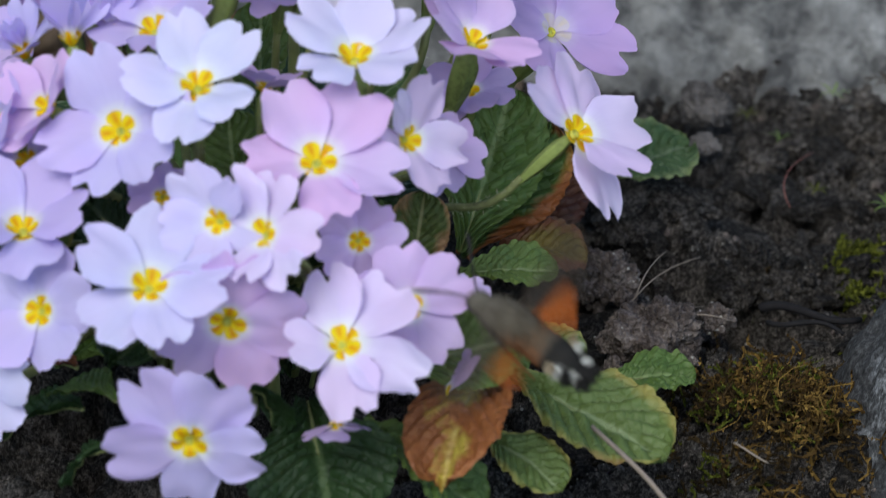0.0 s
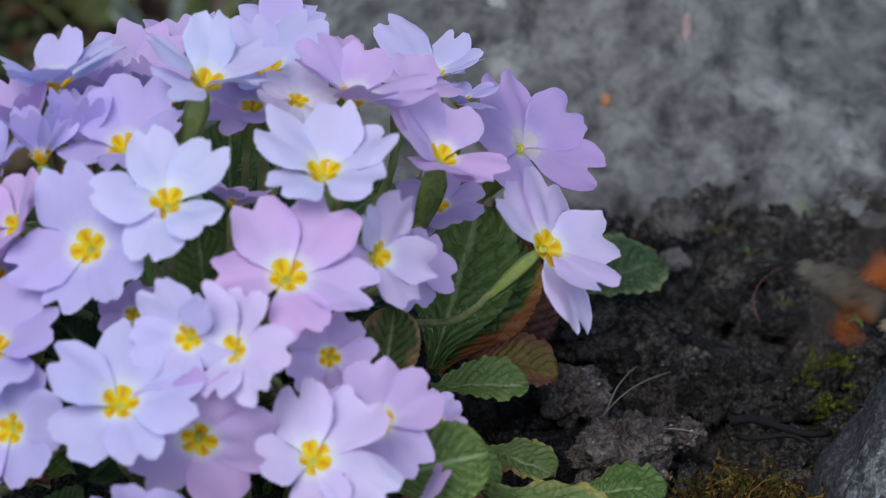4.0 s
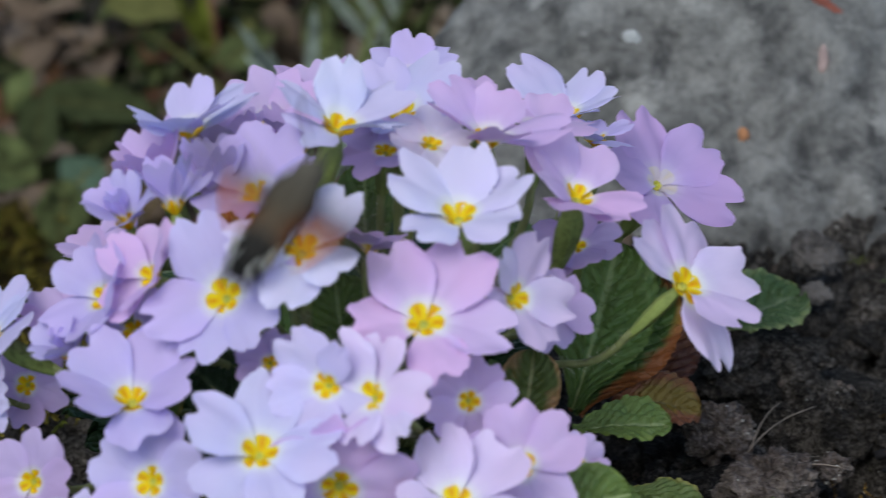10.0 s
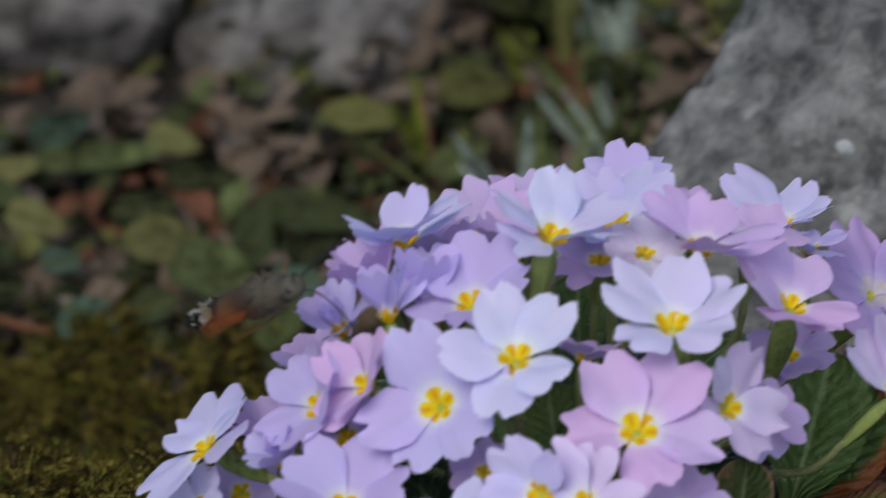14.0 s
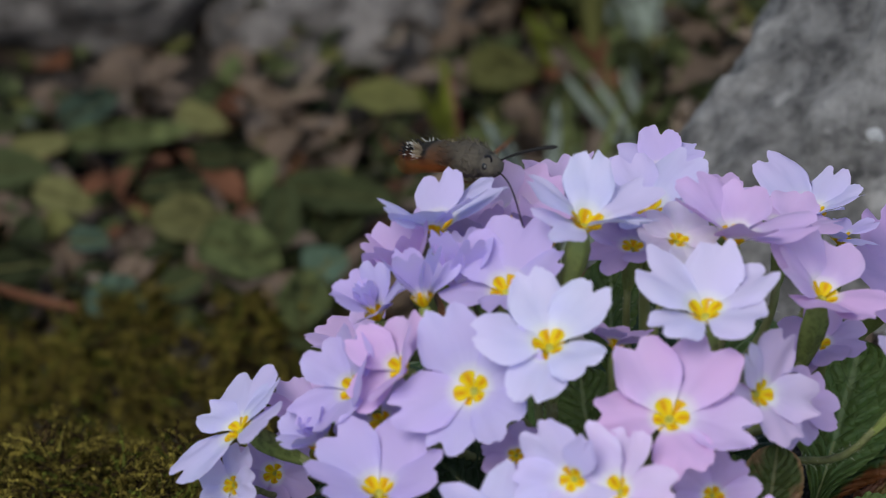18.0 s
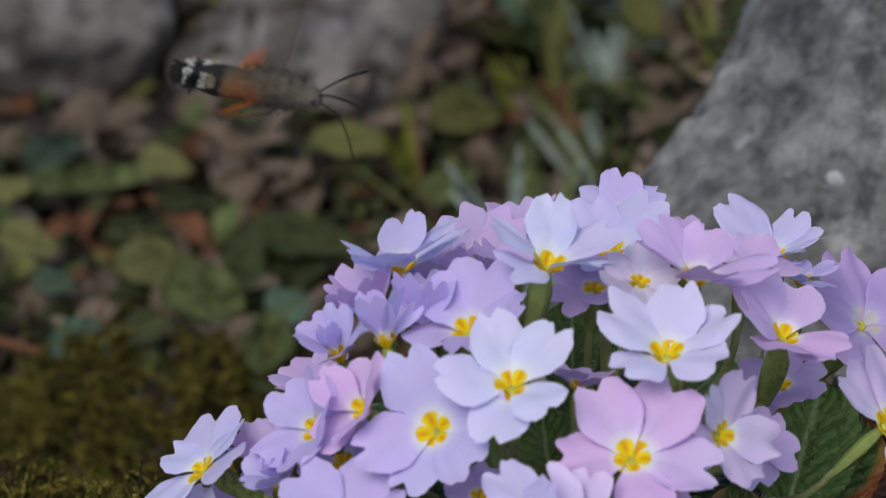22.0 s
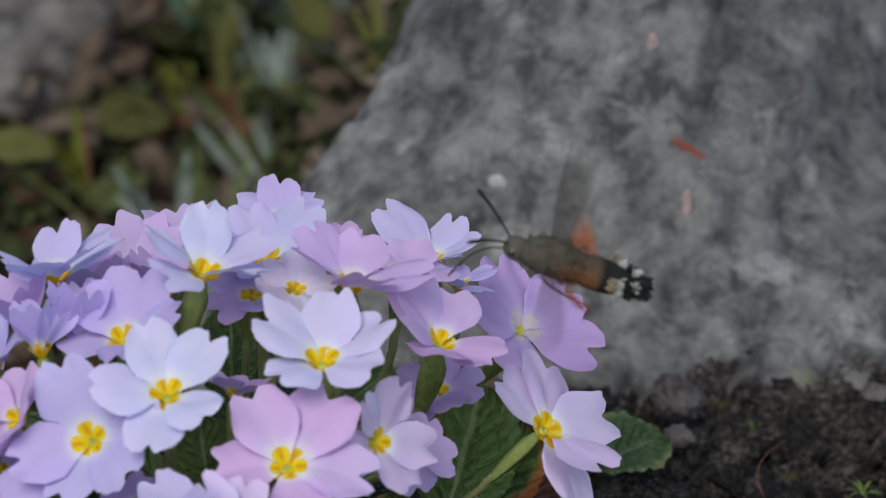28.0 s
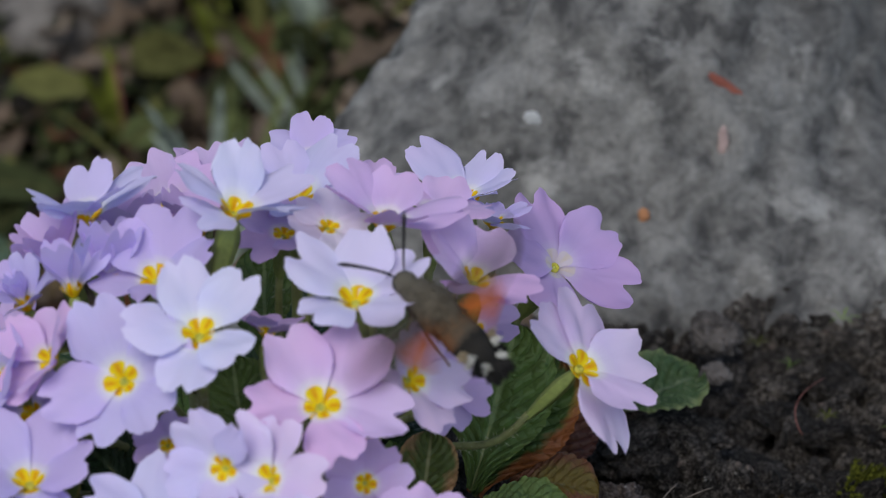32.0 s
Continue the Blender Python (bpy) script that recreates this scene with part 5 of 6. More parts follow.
moss("moss_cushion", "golden brown moss cushion on the soil", 190, lambda r: (r.gauss(mx + 0.005, 0.0090), r.gauss(my, 0.010)), (0.006, 0.0115), MOSS, 1, cushion, 1.35, 1.5)
moss("moss_cushion", "dark green moss between clods and rock", 340, lambda r: (r.gauss(mx - 0.004, 0.011), r.gauss(my + 0.005, 0.016)), (0.0015, 0.0045), MOSS_GREEN, 2, cushion)
moss("moss_cushion", "dark brown dead moss", 700, lambda r: (r.gauss(mx - 0.002, 0.012), r.gauss(my - 0.004, 0.014)), (0.002, 0.005), MOSS_DARK, 3, cushion)
gx, gy = 0.1180, 0.0407
moss("moss_tuft", "yellow-green moss tuft beside the speckled rock", 700, lambda r: (r.gauss(gx - 0.001, 0.0020), r.gauss(gy + 0.001, 0.0055)), (0.002, 0.0045), MOSS_GREEN, 4, lambda x, y: 0.003, 1.2)
def bank_spot(r):
    return r.uniform(-0.175, -0.068) + r.gauss(0, 0.006), r.uniform(0.02, 0.256) + r.gauss(0, 0.008)


moss("moss_bank", "yellowish brown moss bank beside the plant", 7000, bank_spot, (0.004, 0.010), MOSS_OLD, 5, bank, 1.6)
moss("moss_bank", "green moss on the bank", 3600, bank_spot, (0.003, 0.008), MOSS_GREEN_OLD, 6, bank, 1.4)
moss("moss_bank", "dark brown moss on the bank", 6000, bank_spot, (0.003, 0.008), MOSS_DARK, 7, bank)


# ---- ground cover and leaf litter behind ----
def blade_mesh(name, length, width, material, r, fold=0.2, bend=0.3, point=1.0, n=(5, 9)):
    nu, nv = n
    verts = []
    for j in range(nv):
        v = j / (nv - 1)
        w = width * 0.5 * (math.sin(math.pi * min(1.0, 0.06 + 0.94 * v ** 0.8)) ** point)
        for i in range(nu):
            s = 2 * i / (nu - 1) - 1
            z = fold * abs(s) * w + bend * length * v * v + 0.04 * length * noise.noise(Vector((s * 1.5, v * 3, r.uniform(0, 0.2) + width * 900)))
            verts.append((s * w, v * length, z))
    return mesh(name, verts, grid_faces(nu, nv), material)


lrng = random.Random(21)


def on_bank(x, y):
    return x < -0.062 and y < 0.255 + 0.45 * max(-0.03, min(0.0, -0.085 - x)) + 0.016 * noise.noise(Vector((x * 40, y * 40, 1)))


def cover_plant(place, count, size, tones, label, spread=0.5):
    thing = tagged(new("ground_cover_plant"), label, "plant", "ground cover plants")
    thing.location = place
    for i in range(count):
        a = 2 * math.pi * i / count + lrng.uniform(-0.5, 0.5)
        L = size * lrng.uniform(0.75, 1.2)
        me = blade_mesh("leaf", L, L * lrng.uniform(0.38, 0.85), COVER[lrng.choice(tones)], lrng, 0.2, lrng.uniform(-0.3, 0.15), lrng.uniform(0.6, 1.1))
        ob = part("leaf", me, thing)
        r0 = size * spread * lrng.uniform(0.1, 0.6)
        ob.matrix_local = pose(r0 * math.cos(a), r0 * math.sin(a), size * lrng.uniform(0.1, 0.8), lrng.uniform(5, 60), lrng.uniform(-25, 25), math.degrees(a) - 90)


def on(p, lift=0.0):
    return (p[0], p[1], height(p[0], p[1]) + lift)


def broad_leaf(x, y, length, width, slant, tone):
    """A low plant with one broad leaf turned up to the light and a smaller one beneath it."""
    words = {"olive": "olive", "mid": "dull green", "teal": "bluish green", "blue": "greyish green", "dark": "dark green", "yellow": "yellowish green"}
    thing = tagged(new("ground_cover_plant"), "low plant with broad rounded " + words[tone] + " leaves in the litter", "plant", "ground cover plants")
    thing.location = (x, y, height(x, y))
    lift = -0.074 - thing.location.z
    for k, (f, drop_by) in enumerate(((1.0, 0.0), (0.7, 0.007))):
        # lower leaf always dark: the upper one's shade put into its colour
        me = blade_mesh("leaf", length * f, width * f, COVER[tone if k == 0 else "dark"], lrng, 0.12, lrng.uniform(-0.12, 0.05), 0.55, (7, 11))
        for v in me.vertices:
            v.co.x *= 1 + 0.30 * noise.noise(Vector((v.co.y * 220, 7.0 * k, x * 900)))
            v.co.z += 0.10 * width * noise.noise(Vector((v.co.x * 260, v.co.y * 260, y * 900))) + 0.25 * abs(v.co.x)
        ob = part("leaf", me, thing)
        rib = [Vector((0, length * f * j / 8, me.vertices[7 * round(10 * j / 8) + 3].co.z + 0.0002)) for j in range(9)]
        part("midrib", tube("midrib", rib, [0.0004 - 0.00003 * j for j in range(9)], COVER["olive"], 5), ob)
        turn = radians(slant + 55 * k)
        tilt = Matrix.Rotation(radians(38 + lrng.uniform(-8, 8)), 3, "X")
        ob.matrix_local = Matrix.Translation(Vector((0, -0.004 * k, max(0.004, lift) - drop_by)) - tilt @ Vector((math.cos(turn), math.sin(turn), 0)) * length * f * 0.5) @ (tilt @ Matrix.Rotation(turn - math.pi / 2, 3, "Z")).to_4x4()
        stalk = [Vector(ob.matrix_local.translation), Vector((0, 0, -0.002))]
        part("stalk", tube("stalk", [stalk[0].lerp(stalk[1], j / 4) for j in range(5)], [0.0006] * 5, STEM, 5), thing)


for row in (
    (-0.1092, 0.2857, 0.0200, 0.0120, 0, "olive"),
    (-0.0955, 0.2698, 0.0214, 0.0155, -20, "mid"),
    (-0.0787, 0.2480, 0.0166, 0.0128, 90, "mid"),
    (-0.0746, 0.2643, 0.0112, 0.0107, 30, "teal"),
    (-0.1288, 0.3294, 0.0334, 0.0075, 4, "mid"),
    (-0.1403, 0.3439, 0.0166, 0.0107, 30, "teal"),
    (-0.1561, 0.3111, 0.0214, 0.0107, 0, "dark"),
    (-0.1630, 0.2766, 0.0166, 0.0107, 80, "teal"),
    (-0.1474, 0.2628, 0.0160, 0.0107, 10, "dark"),
    (-0.1224, 0.2438, 0.0166, 0.0123, -45, "teal"),
    (-0.1326, 0.2753, 0.0101, 0.0080, 0, "teal"),
    (-0.0872, 0.2838, 0.0240, 0.0112, 85, "dark"),
    (-0.0734, 0.2994, 0.0294, 0.0107, -8, "dark"),
    (-0.1025, 0.3184, 0.0187, 0.0080, 0, "dark"),
    (-0.0650, 0.3499, 0.0219, 0.0096, -5, "yellow"),
    (-0.0392, 0.3287, 0.0166, 0.0091, 40, "mid"),
    (-0.1149, 0.3023, 0.0160, 0.0091, 10, "dark"),
    (-0.1661, 0.3349, 0.0187, 0.0107, 0, "dark"),
    (-0.1412, 0.2965, 0.0160, 0.0091, -20, "olive"),
    (-0.0375, 0.3653, 0.0187, 0.0139, 0, "yellow"),
    (-0.0206, 0.3513, 0.0166, 0.0096, 60, "dark"),
    (-0.1505, 0.3229, 0.0160, 0.0069, 15, "olive"),
    (-0.1113, 0.3378, 0.0139, 0.0080, -15, "olive"),
    (-0.1571, 0.2491, 0.0134, 0.0091, -20, "dark"),
    (-0.1075, 0.2547, 0.0123, 0.0080, 25, "dark"),
):
    broad_leaf(*row)
cover_plant(on((-0.0176, 0.4155, -0.0850)), 8, 0.022, ["mid", "yellow", "dark"], "low plant with mottled green leaves", 0.8)
cover_plant(on((-0.0299, 0.4659, -0.0850)), 8, 0.024, ["blue", "mid", "dark"], "low plant with greyish green leaves", 0.9)
cover_plant(on((-0.0037, 0.4452, -0.0849)), 9, 0.026, ["blue", "mid"], "low plant with greyish green leaves", 0.9)
cover_plant(on((0.0097, 0.4530, -0.0721)), 9, 0.026, ["blue", "mid"], "low plant with pale blue-green leaves", 0.9)
cover_plant(on((0.0141, 0.3654, -0.0646)), 8, 0.020, ["mid", "dark", "yellow"], "low plant with mottled green leaves by the boulder", 0.9)
cover_plant(on((0.0039, 0.3737, -0.0800)), 8, 0.013, ["dark", "mid"], "low plant with dark green leaves by the boulder", 0.9)
cover_plant(on((-0.0056, 0.3526, -0.0850)), 7, 0.013, ["dark", "mid"], "low plant with dark green leaves by the boulder", 0.9)
cover_plant(on((0.0242, 0.3625, -0.0443)), 8, 0.022, ["blue", "mid", "dark"], "low plant with greyish leaves by the boulder", 0.9)
cover_plant(on((0.0040, 0.4150, 0.0)), 10, 0.022, ["blue", "mid", "blue"], "low plant with pale blue-green leaves", 0.9)
cover_plant(on((-0.0150, 0.4250, 0.0)), 9, 0.020, ["blue", "mid", "teal"], "low plant with greyish green leaves", 0.9)
cover_plant(on((0.0200, 0.4050, 0.0)), 9, 0.022, ["blue", "mid", "teal"], "low plant with greyish leaves by the boulder", 0.9)
cover_plant(on((-0.0122, 0.4799, -0.0850)), 9, 0.026, ["blue", "mid", "yellow"], "low plant with greyish green leaves", 0.9)


def dead_leaf(place, size, material, label, rot):
    ob = new("dead_leaf", blade_mesh("dead_leaf", size, size * lrng.uniform(0.4, 0.6), material, lrng, 0.5, lrng.uniform(-0.1, 0.5), 0.8))
    ob.matrix_world = Matrix.Translation(place) @ pose(0, 0, 0, *rot)
    return tagged(ob, label, "leaf", "dead leaves")


for i in range(150):
    x, y = lrng.uniform(-0.19, 0.04), lrng.uniform(0.11, 0.46)
    if on_bank(x, y) or (x < -0.10 and 0.378 < y < 0.408):
        continue
    m, lab = lrng.choice(((DEAD, "dry brown fallen leaf"), (DEAD, "dry brown fallen leaf"), (DEAD_PALE, "pale tan dry fallen leaf"), (DEAD_RED, "rust-red dry fallen leaf")))
    dead_leaf((x, y, height(x, y) + 0.003), lrng.uniform(0.008, 0.019), m, lab, (lrng.uniform(-10, 25), lrng.uniform(-25, 25), lrng.uniform(0, 360)))


def litter(count, size, material, label, seed):
    """Scraps of leaves strewn behind the plant, joined."""
    r = random.Random(seed)
    verts, faces = [], []
    while count > 0:
        x, y = r.uniform(-0.22, 0.06), 0.115 + 0.45 * r.random()
        if on_bank(x, y) or (x < -0.10 and 0.378 < y < 0.408) or noise.noise(Vector((x * 34, y * 24, seed * 3.7))) < r.uniform(-0.25, 0.25):
            continue
        count -= 1
        L = r.uniform(*size)
        w = L * r.uniform(0.08, 0.42)
        m = pose(x, y, height(x, y) + r.uniform(0.0005, 0.006), r.uniform(-25, 45), r.uniform(-35, 35), r.uniform(0, 360))
        s0 = len(verts)
        for v, f in ((0, 0.05), (0.25, 0.8), (0.55, 1.0), (0.82, 0.6), (1.0, 0.05)):
            lift = 0.15 * L * math.sin(3 * v)
            verts += [m @ Vector((-w * f, v * L, lift + w * 0.3 * f)), m @ Vector((0, v * L, lift)), m @ Vector((w * f, v * L, lift + w * 0.3 * f))]
        faces += [tuple(i + s0 for i in q) for q in grid_faces(3, 5)]
    tagged(new("leaf_litter", mesh("leaf_litter", verts, faces, material)), label, "litter", kind="stuff")


litter(2600, (0.004, 0.018), DEAD, "scraps of brown dead leaves", 31)
litter(800, (0.004, 0.016), DEAD_PALE, "scraps of tan dead leaves", 32)
litter(520, (0.004, 0.016), DEAD_RED, "scraps of rust-red dead leaves", 33)
litter(1300, (0.004, 0.016), COVER["dark"], "small dark green leaves in the litter", 34)
litter(600, (0.004, 0.016), COVER["mid"], "small green leaves in the litter", 35)
litter(420, (0.004, 0.015), COVER["yellow"], "yellowing small leaves in the litter", 36)


def grass_tuft(place, blades, length, material, label, lean=(0, 0)):
    thing = tagged(new("grass_tuft"), label, "grass", "grass tufts")
    thing.location = place
    for i in range(blades):
        me = blade_mesh("blade", length * lrng.uniform(0.7, 1.1), lrng.uniform(0.0022, 0.0040), material, lrng, 0.3, lrng.uniform(-0.35, 0.25), 0.45, (3, 9))
        ob = part("blade", me, thing)
        ob.matrix_local = pose(lrng.uniform(-0.003, 0.003), lrng.uniform(-0.003, 0.003), 0, 68 + lean[0] + lrng.uniform(-20, 20), lrng.uniform(-30, 30), lean[1] + lrng.uniform(-50, 50))


grass_tuft(on((-0.0509, 0.3526, -0.0850)), 3, 0.026, GRASS, "yellow-green grass blades rising from litter")
grass_tuft(on((-0.0269, 0.3898, -0.0850)), 4, 0.020, GRASS, "short green grass blades among litter")
grass_tuft(on((-0.0828, 0.3834, -0.0850)), 3, 0.024, COVER["dark"], "dark grass blades lying over stones", (-30, -50))
grass_tuft(on((-0.0106, 0.3772, -0.0850)), 4, 0.020, COVER["mid"], "short green grass blades among litter")
for x, y in ((-0.0075, 0.4220, -0.0850)[:2], (0.0062, 0.4033, -0.0773)[:2], (-0.0018, 0.4306, -0.0843)[:2], (0.0154, 0.3798, -0.0623)[:2], (-0.0136, 0.4286, -0.0850)[:2]):
    grass_tuft((x, y, height(x, y) + 0.002), 7, 0.042, COVER["blue"], "greyish blue-green arching blades behind the flowers", (-12, lrng.uniform(-60, 60)))
for i in range(12):
    x, y = lrng.uniform(-0.030, 0.030), lrng.uniform(0.27, 0.42)
    grass_tuft((x, y, height(x, y) + 0.002), 6, 0.034, COVER[lrng.choice(("blue", "mid", "yellow", "blue"))], "arching soft green blades behind the flowers", (-12, lrng.uniform(-70, 70)))
grass_tuft(on((0.0084, 0.4002, -0.0741)), 4, 0.030, COVER["blue"], "pale blue-green upright blades")
grass_tuft(on((-0.0035, 0.4383, -0.0848)), 6, 0.026, COVER["mid"], "green grass blades by the boulder", (-15, 30))
grass_tuft(on((-0.0213, 0.4353, -0.0850)), 6, 0.026, COVER["yellow"], "yellowish grass blades in litter", (-20, -40))
grass_tuft(on((0.0190, 0.3193, -0.0550)), 6, 0.022, COVER["mid"], "green grass blades at the boulder edge", (-10, 20))
grass_tuft(on((-0.0363, 0.3436, -0.0850)), 6, 0.022, COVER["yellow"], "yellowish grass blades in litter", (-25, 50))
for i in range(22):
    px, py = lrng.uniform(-0.18, 0.05), lrng.uniform(0.10, 0.42)
    if on_bank(px, py):
        continue
    cover_plant((px, py, height(px, py)), lrng.randint(4, 6), lrng.uniform(0.008, 0.013), lrng.choice((["dark", "mid"], ["dark", "dark", "mid"], ["mid", "yellow"], ["blue", "dark"])), "small low plant with dull green leaves among litter", 0.9)
strand("reddish_stalk", "thin reddish upright stalk behind the flowers", (on((-0.0473, 0.3436, -0.0850)), (-0.0467, 0.3336, -0.0750), (-0.0473, 0.3342, -0.0690), (-0.0495, 0.3407, -0.0630)), 0.0007, 0.0005, RED_STEM)
strand("yellow_stalk", "yellowing bent stalk behind the flowers", ((-0.0432, 0.3155, -0.0810), (-0.0506, 0.3264, -0.0790), (-0.0599, 0.3412, -0.0790), (-0.0692, 0.3541, -0.0810)), 0.0006, 0.0005, COVER["yellow"])

fallen = new("fallen_petal", petal_mesh(0.0095, 10, PETALS["mauve"], rng))
fallen.matrix_world = Matrix.Translation((0.0373, -0.0659, 0.0340)) @ pose(0, 0, 0, 36, -14, -68)
tagged(fallen, "fallen mauve primrose petal on a withered leaf", "petal")


# ---- hummingbird hawk-moth; y is its way ahead, z its back ----
def moth_material(name, stops, rough=0.9):
    m, nt, b = mat(name, rough, 0.15)
    c = coords(nt)
    sep = nt.nodes.new("ShaderNodeSeparateXYZ")
    nt.links.new(c, sep.inputs[0])
    n = noise_node(nt, 900.0, 4.0, 0.65, c)
    f = math_node(nt, "ADD", math_node(nt, "MULTIPLY", sep.outputs[1], 38.0), 0.55)
    f = math_node(nt, "ADD", f, math_node(nt, "MULTIPLY", math_node(nt, "SUBTRACT", n, 0.5), 0.10))
    col = ramp(nt, f, stops).outputs[0]
    under = ramp(nt, math_node(nt, "ADD", math_node(nt, "MULTIPLY", sep.outputs[2], 120.0), math_node(nt, "MULTIPLY", n, 0.5)), [(0.24, (1, 1, 1)), (0.58, (0, 0, 0))]).outputs[0]
    middle = ramp(nt, f, [(0.25, (0, 0, 0)), (0.30, (1, 1, 1)), (0.50, (1, 1, 1)), (0.66, (0, 0, 0))]).outputs[0]
    col = mix(nt, math_node(nt, "MULTIPLY", under, middle), col, (0.165, 0.068, 0.028))
    col = mix(nt, math_node(nt, "MULTIPLY", n, 0.3), col, (0.02, 0.017, 0.014))
    nt.links.new(col, b.inputs["Base Color"])
    bump(nt, b, n, 0.8, 0.0006)
    return m


FUR = moth_material("moth_fur", [(0.0, (0.010, 0.010, 0.010)), (0.16, (0.022, 0.020, 0.018)), (0.24, (0.014, 0.013, 0.012)), (0.30, (0.075, 0.062, 0.046)), (0.36, (0.085, 0.060, 0.038)), (0.50, (0.088, 0.072, 0.052)), (0.95, (0.112, 0.100, 0.080))])
FUR_WHITE = plain("moth_white", (0.46, 0.45, 0.42), 0.9, 0.15, 900.0)
FUR_BLACK = plain("moth_black", (0.012, 0.011, 0.011), 0.9, 0.3, 900.0)
FUR_CREAM = plain("moth_cream", (0.30, 0.24, 0.16), 0.9, 0.2, 900.0)
EYE = plain("moth_eye", (0.02, 0.018, 0.016), 0.15, 0.2, 900.0, 0.6)
WING = plain("moth_forewing", (0.085, 0.066, 0.052), 0.7, 0.35, 420.0, translucent=0.55)
WING_ORANGE = plain("moth_hindwing", (0.42, 0.105, 0.016), 0.7, 0.2, 420.0, translucent=0.3)

for veil, clear in ((WING, 0.32), (WING_ORANGE, 0.15)):
    nt = veil.node_tree
    out = nt.nodes["Material Output"].inputs["Surface"]
    m = nt.nodes.new("ShaderNodeMixShader")
    m.inputs[0].default_value = clear
    nt.links.new(out.links[0].from_socket, m.inputs[1])
    nt.links.new(nt.nodes.new("ShaderNodeBsdfTransparent").outputs[0], m.inputs[2])
    nt.links.new(m.outputs[0], out)

moth = tagged(new("hummingbird_hawk_moth"), "grey-brown hawk-moth hovering with orange hindwings and black tail", "moth")


def body_rings(name, rings, material, flat=0.9):
    n = 18
    verts = []
    for y, w, z in rings:
        for i in range(n):
            a = 2 * math.pi * i / n
            verts.append((0.9 * w * math.cos(a), y, z + 0.9 * w * flat * math.sin(a)))
    faces = grid_faces(n, len(rings), True)
    faces.append(tuple(range(n)))
    faces.append(tuple((len(rings) - 1) * n + k for k in reversed(range(n))))
    return mesh(name, verts, faces, material)


part("thorax", body_rings("thorax", [(-0.0035, 0.0030, 0), (-0.002, 0.0042, 0), (0.001, 0.0047, 0.0002), (0.004, 0.0046, 0.0003), (0.0068, 0.0038, 0.0002), (0.0088, 0.0026, 0)], FUR), moth, "grey-brown furry thorax")
part("abdomen", body_rings("abdomen", [(-0.0020, 0.0036, -0.0002), (-0.0045, 0.0043, -0.0003), (-0.0070, 0.0045, -0.0004), (-0.0095, 0.0041, -0.0005), (-0.0120, 0.0032, -0.0006), (-0.0142, 0.0018, -0.0006), (-0.0150, 0.0008, -0.0006)], FUR, 0.8), moth, "abdomen grey-brown in front and black behind")
part("head", ball("head", (0, 0.0098, 0.0), (0.0026, 0.0026, 0.0024), FUR, 3), moth)
for sx in (-1, 1):
    part("eye", ball("eye", (sx * 0.0019, 0.0104, 0.0002), (0.0008, 0.0009, 0.0009), EYE, 2), moth, "dark glossy eye")
    ant = bezier((sx * 0.0010, 0.0113, 0.0012), (sx * 0.003, 0.014, 0.0030), (sx * 0.0062, 0.0170, 0.0042), (sx * 0.0092, 0.0200, 0.0044), 12)
    part("antenna", tube("antenna", ant, [0.00020 + 0.00026 * (k / 11) ** 1.5 for k in range(11)] + [0.00014], FUR_BLACK, 6), moth, "dark clubbed antenna")
    leg = bezier((sx * 0.002, 0.003, -0.004), (sx * 0.003, 0.0, -0.0055), (sx * 0.003, -0.004, -0.0055), (sx * 0.0035, -0.007, -0.0062), 8)
    part("leg", tube("leg", leg, [0.0003] * 5 + [0.0002] * 3, FUR, 5), moth)
prob = bezier((0, 0.0118, -0.0008), (0, 0.0165, -0.0015), (0.0004, 0.0185, -0.0055), (0, 0.0205, -0.0110), 14)
part("proboscis", tube("proboscis", prob, [0.00017] * 14, FUR_BLACK, 5), moth, "long thin dark proboscis")
mrng = random.Random(5)


def tuft(name, centres, direction, length, spread, material, label):
    """A brush of flat scales."""
    verts, faces = [], []
    for c in centres:
        d = (Vector(direction) + Vector((mrng.gauss(0, spread), mrng.gauss(0, spread), mrng.gauss(0, spread)))).normalized()
        w = d.orthogonal().normalized()
        w = Matrix.Rotation(mrng.uniform(0, 6.3), 3, d) @ w * length * 0.075
        s0 = len(verts)
        ln = length * mrng.uniform(0.6, 1.1)
        verts += [Vector(c) - w * 0.6, Vector(c) + w * 0.6, Vector(c) + d * ln * 0.8 + w, Vector(c) + d * ln, Vector(c) + d * ln * 0.8 - w]
        faces.append(tuple(range(s0, s0 + 5)))
    part(name, mesh(name, verts, faces, material, smooth=False), moth, label)


def cloud_points(n, centre, radii):
    return [(centre[0] + mrng.uniform(-1, 1) * radii[0], centre[1] + mrng.uniform(-1, 1) * radii[1], centre[2] + mrng.uniform(-1, 1) * radii[2]) for _ in range(n)]


